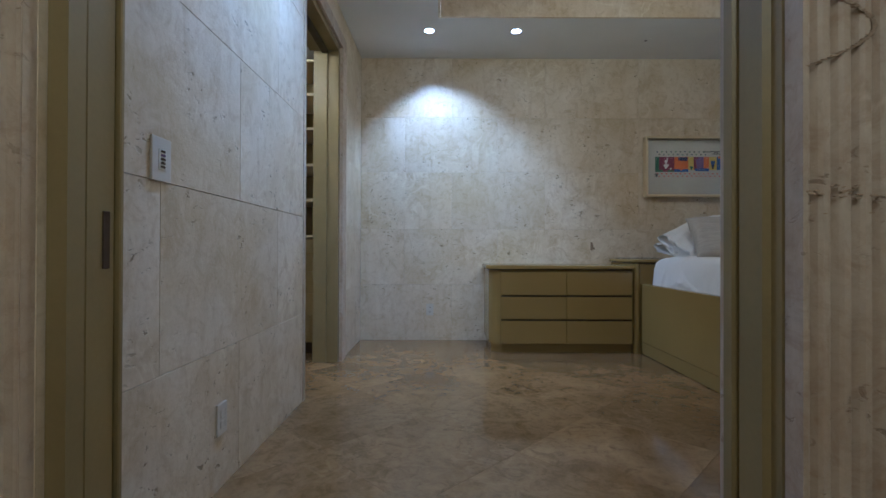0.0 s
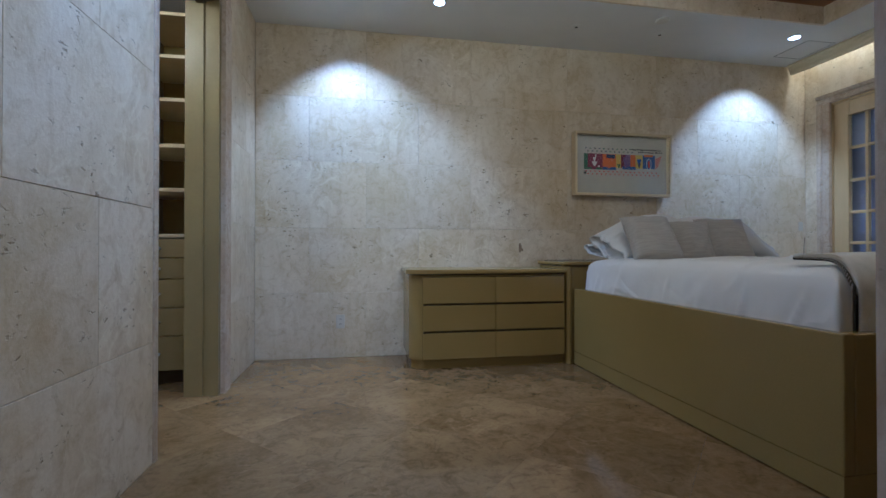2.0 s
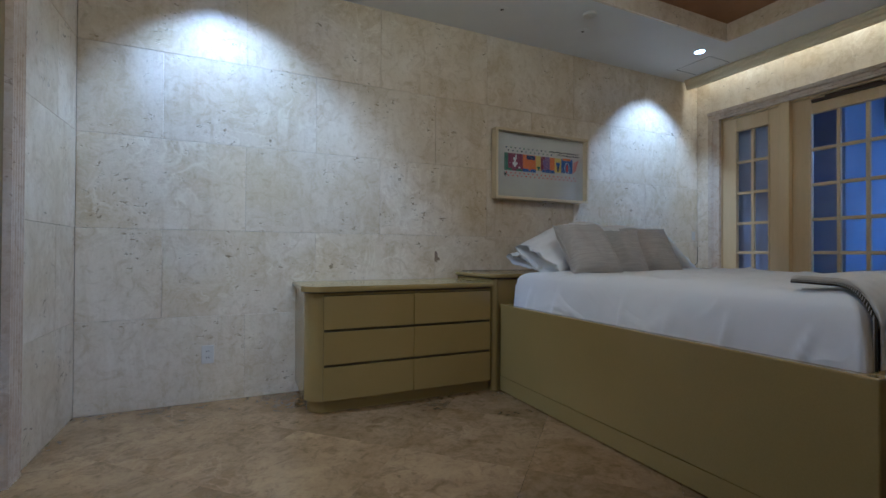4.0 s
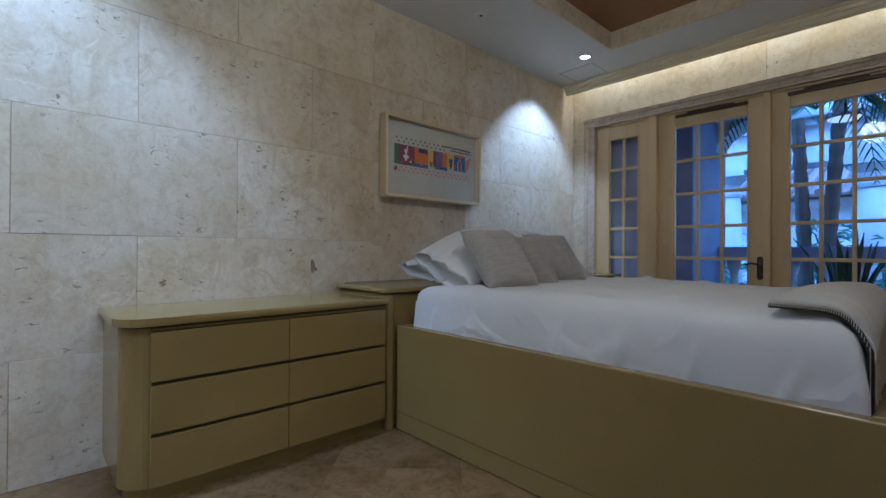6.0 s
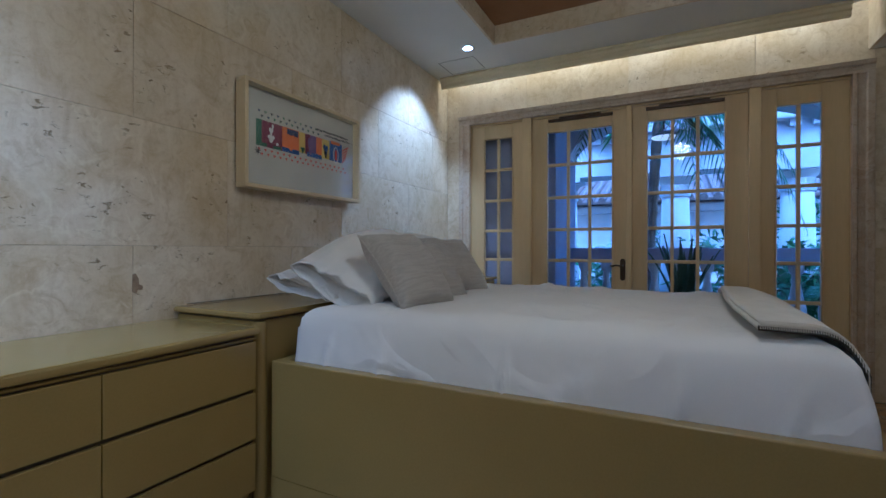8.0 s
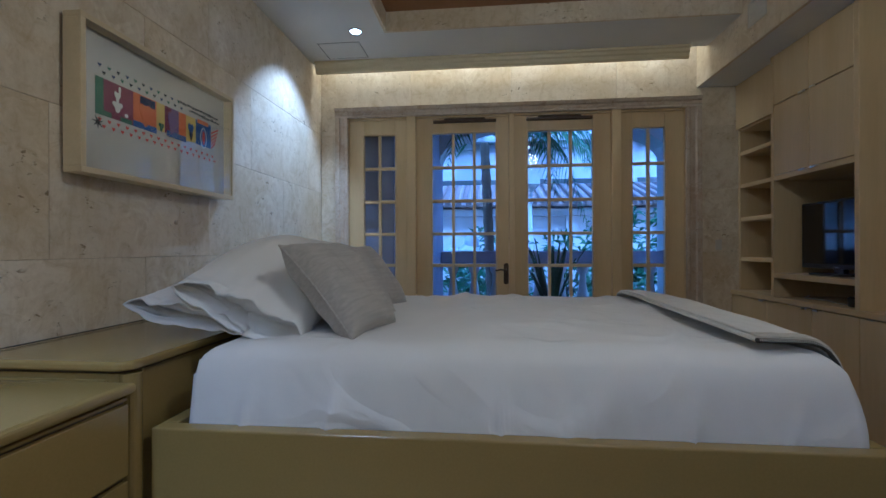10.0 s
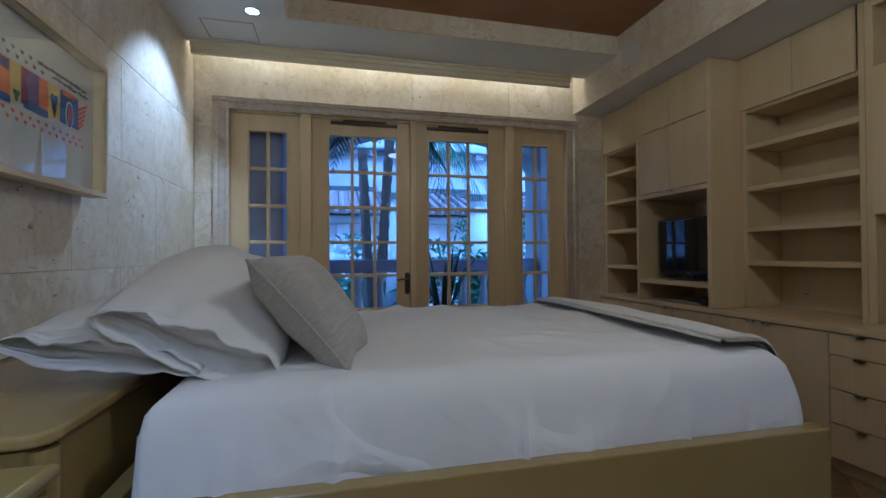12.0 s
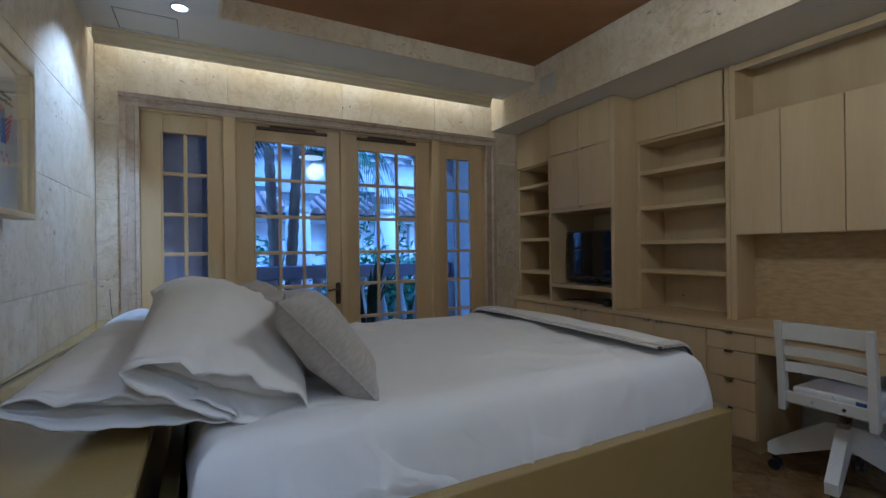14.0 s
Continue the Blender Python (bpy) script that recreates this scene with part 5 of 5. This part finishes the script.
prof = [(0.07, 0.12), (0.07, 0.18), (0.045, 0.20), (0.05, 0.26), (0.085, 0.36), (0.09, 0.44), (0.06, 0.58), (0.04, 0.70), (0.04, 0.80), (0.06, 0.82), (0.07, 0.86), (0.07, 0.93)]
for k in range(10):
    y = 1.08 + 0.27 * k
    part("baluster", lathe(bmesh.new(), prof, 6.51, y, 14), M_STUCCO, bal, smooth=True)

d = thing("hanging_lamp", (7.3, 2.61, 2.5), "round glowing courtyard lamp hung under the arcade", "lamp")
part("shade", lathe(bmesh.new(), [(0.04, 2.64), (0.14, 2.60), (0.17, 2.57)], 7.3, 2.61, 24), M_BRONZE, d)
part("disc", lathe(bmesh.new(), [(0.16, 2.569), (0.15, 2.555), (0.08, 2.545)], 7.3, 2.61, 24), glow("lamp_disc", (1.0, 0.9, 0.75), 0.12), d)
part("rod", lathe(bmesh.new(), [(0.012, 2.66), (0.012, 3.5)], 7.3, 2.61, 8), M_BRONZE, d)


def column(x, y, h, r=0.24):
    c = thing("column", (x, y, -0.6), "pale stone column of the courtyard arcade", "column", "arcade columns")
    part("base", lathe(bmesh.new(), [(r * 1.45, -0.6), (r * 1.45, -0.45), (r * 1.3, -0.42), (r * 1.35, -0.34), (r * 1.1, -0.28)], x, y, 24), M_STUCCO, c)
    part("shaft", lathe(bmesh.new(), [(r, -0.28), (r * 1.02, 0.5), (r * 0.86, h - 0.4)], x, y, 24), M_STUCCO, c, smooth=True)
    part("capital", lathe(bmesh.new(), [(r * 0.95, h - 0.4), (r * 1.0, h - 0.35), (r * 0.9, h - 0.3), (r * 0.9, h - 0.2), (r * 1.25, h - 0.1), (r * 1.25, h - 0.08)], x, y, 24), M_STUCCO, c)
    part("abacus", bx(x - r * 1.35, x + r * 1.35, y - r * 1.35, y + r * 1.35, h - 0.08, h), M_STUCCO, c)
    return c


for y in (-1.6, 0.8, 2.46, 4.3, 5.9):
    column(9.2, y, 2.35)
ent = thing("arcade_entablature", (9.2, 2, 2.35), "moulded stucco entablature above the columns", "entablature", kind="structure")
part("architrave", bx(8.9, 9.5, -6, 11, 2.351, 2.62), M_STUCCO, ent)
part("frieze", bx(8.93, 9.5, -6, 11, 2.621, 3.0), M_STUCCO, ent)
part("cornice", bx(8.75, 9.6, -6, 11, 3.001, 3.14, bevel=0.03), M_STUCCO, ent)
part("upper_wall", bx(9.0, 9.6, -6, 11, 3.141, 3.9), M_STUCCO, ent)
part("upper_cornice", bx(8.8, 9.7, -6, 11, 3.901, 4.05, bevel=0.03), M_STUCCO, ent)
for k in range(60):
    y = -5.9 + 0.28 * k
    part("dentil", bx(8.84, 8.93, y, y + 0.14, 2.90, 2.999), M_STUCCO, ent)
house = thing("courtyard_house", (15, 2, -0.6), "pale stucco wing across the courtyard under a low tiled roof", "house")
part("front_wall", bx(14.0, 14.4, -14, 20, -0.6, 2.3), M_STUCCO, house)
part("cornice", bx(13.75, 14.0, -14, 20, 2.05, 2.25, bevel=0.03), M_STUCCO, house)
for k in range(12):
    y = -12.5 + 2.6 * k
    part("pilaster", bx(13.88, 13.999, y, y + 0.35, -0.6, 2.049, bevel=0.02), M_STUCCO, house)
b = bmesh.new()
prism(b, [(13.5, 2.30), (13.5, 2.36), (17.0, 3.5), (17.0, 2.30)], "y", -14, 20)
roof = part("roof", b, M_ROOF, house)
for k in range(80):
    y = -9 + 0.3 * k
    tb = bmesh.new()
    tube(tb, [(13.42, y, 2.38), (17.0, y, 3.55)], 0.09, 8)
    part("tile_row", tb, M_ROOF, roof)
b = bmesh.new()
prism(b, [(8.55, 4.06), (8.55, 4.10), (10.4, 4.75), (10.4, 4.06)], "y", -6, 11)
roof = part("roof", b, M_ROOF, ent, "weathered clay tile roof above the cornice")
for k in range(60):
    y = -5.9 + 0.28 * k
    tb = bmesh.new()
    tube(tb, [(8.5, y, 4.12), (10.4, y, 4.80)], 0.085, 8)
    part("tile_row", tb, M_ROOF, roof)

# ---- planting ----
def frond(bm, base, d, length, droop, width, n=26, up=0.5):
    """A feather-shaped palm frond: an arched rib and narrow leaflets on both sides."""
    d = Vector(d).normalized()
    side = d.cross(Vector((0, 0, 1))).normalized()
    pts = []
    for i in range(n + 1):
        s = i / n
        pts.append(Vector(base) + d * length * s * (1 - 0.25 * s) + Vector((0, 0, up * length * s - droop * length * s * s)))
    tube(bm, pts, 0.014, 4, 0.2)
    for i in range(3, n + 1):
        s = i / n
        p = pts[i]
        fwd = (pts[i] - pts[i - 1]).normalized()
        l = width * math.sin(math.pi * min(1, 0.12 + 0.85 * s)) * random.uniform(0.85, 1.1)
        for sg in (-1, 1):
            tip = p + side * sg * l * 0.55 + fwd * l * 0.5 + Vector((0, 0, -l * random.uniform(0.45, 0.75)))
            mid = p + (tip - p) * 0.45 + Vector((0, 0, 0.08 * l))
            w = fwd * 0.016
            vs = [bm.verts.new(q) for q in (p - w * 0.6, p + w * 0.6, mid + w, tip, mid - w)]
            bm.faces.new(vs)


random.seed(11)
palm = thing("palm_tree", (7.75, 2.95, -0.6), "palm with twin ringed trunks and arching feathery fronds", "palm tree")
for dx, dy, top in ((0.0, 0.10, 2.75), (0.05, -0.16, 2.9)):
    b = bmesh.new()
    pts = [(7.75 + dx * (0.3 + 0.5 * t), 2.95 + dy * (0.2 + 1.4 * t), -0.6 + t * (top + 0.6)) for t in [i / 30 for i in range(31)]]
    tube(b, pts, 0.085, 12, 0.8)
    for i, v in enumerate(b.verts):
        k = i // 12
        c = Vector(pts[min(k, 30)])
        v.co = c + (v.co - c) * (1.12 if k % 2 else 0.95)
    part("trunk", b, M_BARK, palm)
for a, ln, dr, up in ((200, 2.6, 0.95, 0.35), (250, 2.5, 1.0, 0.45), (285, 2.4, 0.95, 0.5), (225, 2.2, 1.15, 0.3), (320, 2.4, 0.8, 0.5), (20, 2.4, 0.8, 0.5), (70, 2.3, 0.8, 0.5), (120, 2.4, 0.85, 0.5), (160, 2.4, 0.85, 0.4), (265, 2.6, 1.2, 0.45)):
    b = bmesh.new()
    frond(b, (7.75, 2.93, 2.85), (math.cos(radians(a)), math.sin(radians(a)), 0.2), ln, dr, 0.55, 34, up)
    part("frond", b, M_LEAF, palm)

agave = thing("agave_plant", (5.45, 2.42, -0.03), "dark spiky agave in a stone pot on the balcony", "plant")
part("pot", lathe(bmesh.new(), [(0.16, -0.03), (0.2, 0.05), (0.24, 0.4), (0.27, 0.42), (0.27, 0.47), (0.2, 0.47)], 5.45, 2.42, 24), M_STUCCO_SHADE, agave)
for k in range(26):
    a = random.uniform(0, 2 * math.pi)
    l = random.uniform(0.5, 0.85)
    lean = random.uniform(0.05, 0.5)
    u = Vector((math.cos(a), math.sin(a), 0))
    v = Vector((-math.sin(a), math.cos(a), 0))
    b = bmesh.new()
    L, R, C = [], [], []
    for i in range(8):
        s = i / 7
        p = Vector((5.45, 2.42, 0.45)) + u * (0.05 + lean * l * s * (0.6 + 0.4 * s)) + Vector((0, 0, l * s * (1 - 0.35 * lean * s)))
        wd = 0.034 * (1 - s) ** 0.6 * (0.7 + 0.6 * s)
        L.append(b.verts.new(p + v * wd)); R.append(b.verts.new(p - v * wd)); C.append(b.verts.new(p - u * 0.012))
    for i in range(7):
        b.faces.new((L[i], C[i], C[i + 1], L[i + 1]))
        b.faces.new((C[i], R[i], R[i + 1], C[i + 1]))
    part("leaf", b, M_AGAVE, agave)


def bush(x, y, z0, w, h, n, seed, leaf=0.22):
    random.seed(seed)
    o = thing("garden_shrub", (x, y, z0), "leafy green courtyard shrub with long narrow leaves", "shrub", "courtyard shrubs")
    b = bmesh.new()
    for k in range(n):
        a, r, t = random.uniform(0, 6.283), math.sqrt(random.random()), random.random()
        p = Vector((x + math.cos(a) * r * w * (1 - 0.4 * t), y + math.sin(a) * r * w * (1 - 0.4 * t), z0 + 0.1 + h * t))
        d = Vector((random.uniform(-1, 1), random.uniform(-1, 1), random.uniform(-0.2, 0.9))).normalized()
        s = d.orthogonal().normalized() * leaf * 0.11
        l = leaf * random.uniform(0.6, 1.5)
        q = p + d * l * 0.5
        t2 = p + d * l + Vector((0, 0, -0.3 * l))
        b.faces.new([b.verts.new(v) for v in (p, q + s, t2, q - s)])
    part("foliage", b, M_LEAF, o)
    b = bmesh.new()
    for k in range(5):
        tube(b, [(x, y, z0), (x + random.uniform(-0.3, 0.3) * w, y + random.uniform(-0.3, 0.3) * w, z0 + 0.5 * h), (x + random.uniform(-0.5, 0.5) * w, y + random.uniform(-0.5, 0.5) * w, z0 + 0.85 * h)], 0.02, 5, 0.4)
    part("stems", b, M_BARK, o)


for i, (x, y, w, h) in enumerate(((8.3, 4.5, 0.7, 1.5), (8.4, 3.4, 0.6, 1.3), (8.2, 1.8, 0.8, 1.75), (8.4, 0.9, 0.7, 1.6), (8.1, 0.0, 0.8, 2.2), (10.8, 2.9, 0.9, 2.0), (11.0, 0.2, 1.0, 2.4), (10.8, 5.2, 0.9, 2.2), (8.3, 5.6, 0.6, 1.3), (7.3, 1.2, 0.5, 1.25), (11.2, -2.2, 1.2, 2.6))):
    bush(x, y, -0.6, w, h, 420, 30 + i, 0.3)

fountain = thing("garden_sculpture", (9.9, 3.6, -0.6), "white carved stone garden ornament on a plinth", "sculpture")
b = bx(9.5, 10.3, 3.2, 4.0, -0.6, 0.5, bevel=0.04)
part("plinth", b, M_STUCCO, fountain)
b = bmesh.new()
for cx, cy, cz, r in ((9.9, 3.6, 0.75, 0.3), (9.9, 3.45, 1.0, 0.24), (9.9, 3.75, 0.95, 0.2), (9.88, 3.4, 1.25, 0.16)):
    lathe(b, [(r * math.sin(math.pi * i / 8) + 0.001, cz - r * math.cos(math.pi * i / 8)) for i in range(9)], cx, cy, 14)
part("carving", b, surf("white_stone", (0.8, 0.8, 0.78), (0.72, 0.72, 0.7), 6, 0.7, 0.4, 30), fountain, smooth=True)

# ---- floor tiles laid on the diagonal ----
def clip(poly, axis, lim, keep_less):
    out = []
    for i, p in enumerate(poly):
        q = poly[(i + 1) % len(poly)]
        a = (p[axis] <= lim) == keep_less or p[axis] == lim
        c = (q[axis] <= lim) == keep_less or q[axis] == lim
        if a:
            out.append(p)
        if a != c:
            t = (lim - p[axis]) / (q[axis] - p[axis])
            out.append((p[0] + t * (q[0] - p[0]), p[1] + t * (q[1] - p[1])))
    return out


P, U0, V0, S2 = 0.61, 1.97, 1.70, math.sqrt(0.5)
random.seed(21)
for i in range(-8, 10):
    for j in range(-10, 8):
        g = 0.0005
        u0, v0 = U0 + i * P, V0 + j * P
        quad = [((u - v) * S2, (u + v) * S2) for u, v in ((u0 + g, v0 + g), (u0 + P - g, v0 + g), (u0 + P - g, v0 + P - g), (u0 + g, v0 + P - g))]
        for axis, lim, less in ((0, -1.55, False), (0, 4.775, True), (1, -1.9, False), (1, 4.593, True)):
            quad = clip(quad, axis, lim, less) if quad else quad
        if len(quad) < 3:
            continue
        area = 0.5 * abs(sum(p[0] * q[1] - q[0] * p[1] for p, q in zip(quad, quad[1:] + quad[:1])))
        if area < 0.004:
            continue
        b = bmesh.new()
        h = random.uniform(-0.0003, 0.0)
        prism(b, quad, "z", -0.0055, h)
        part("tile", b, M_FLOOR, floor)
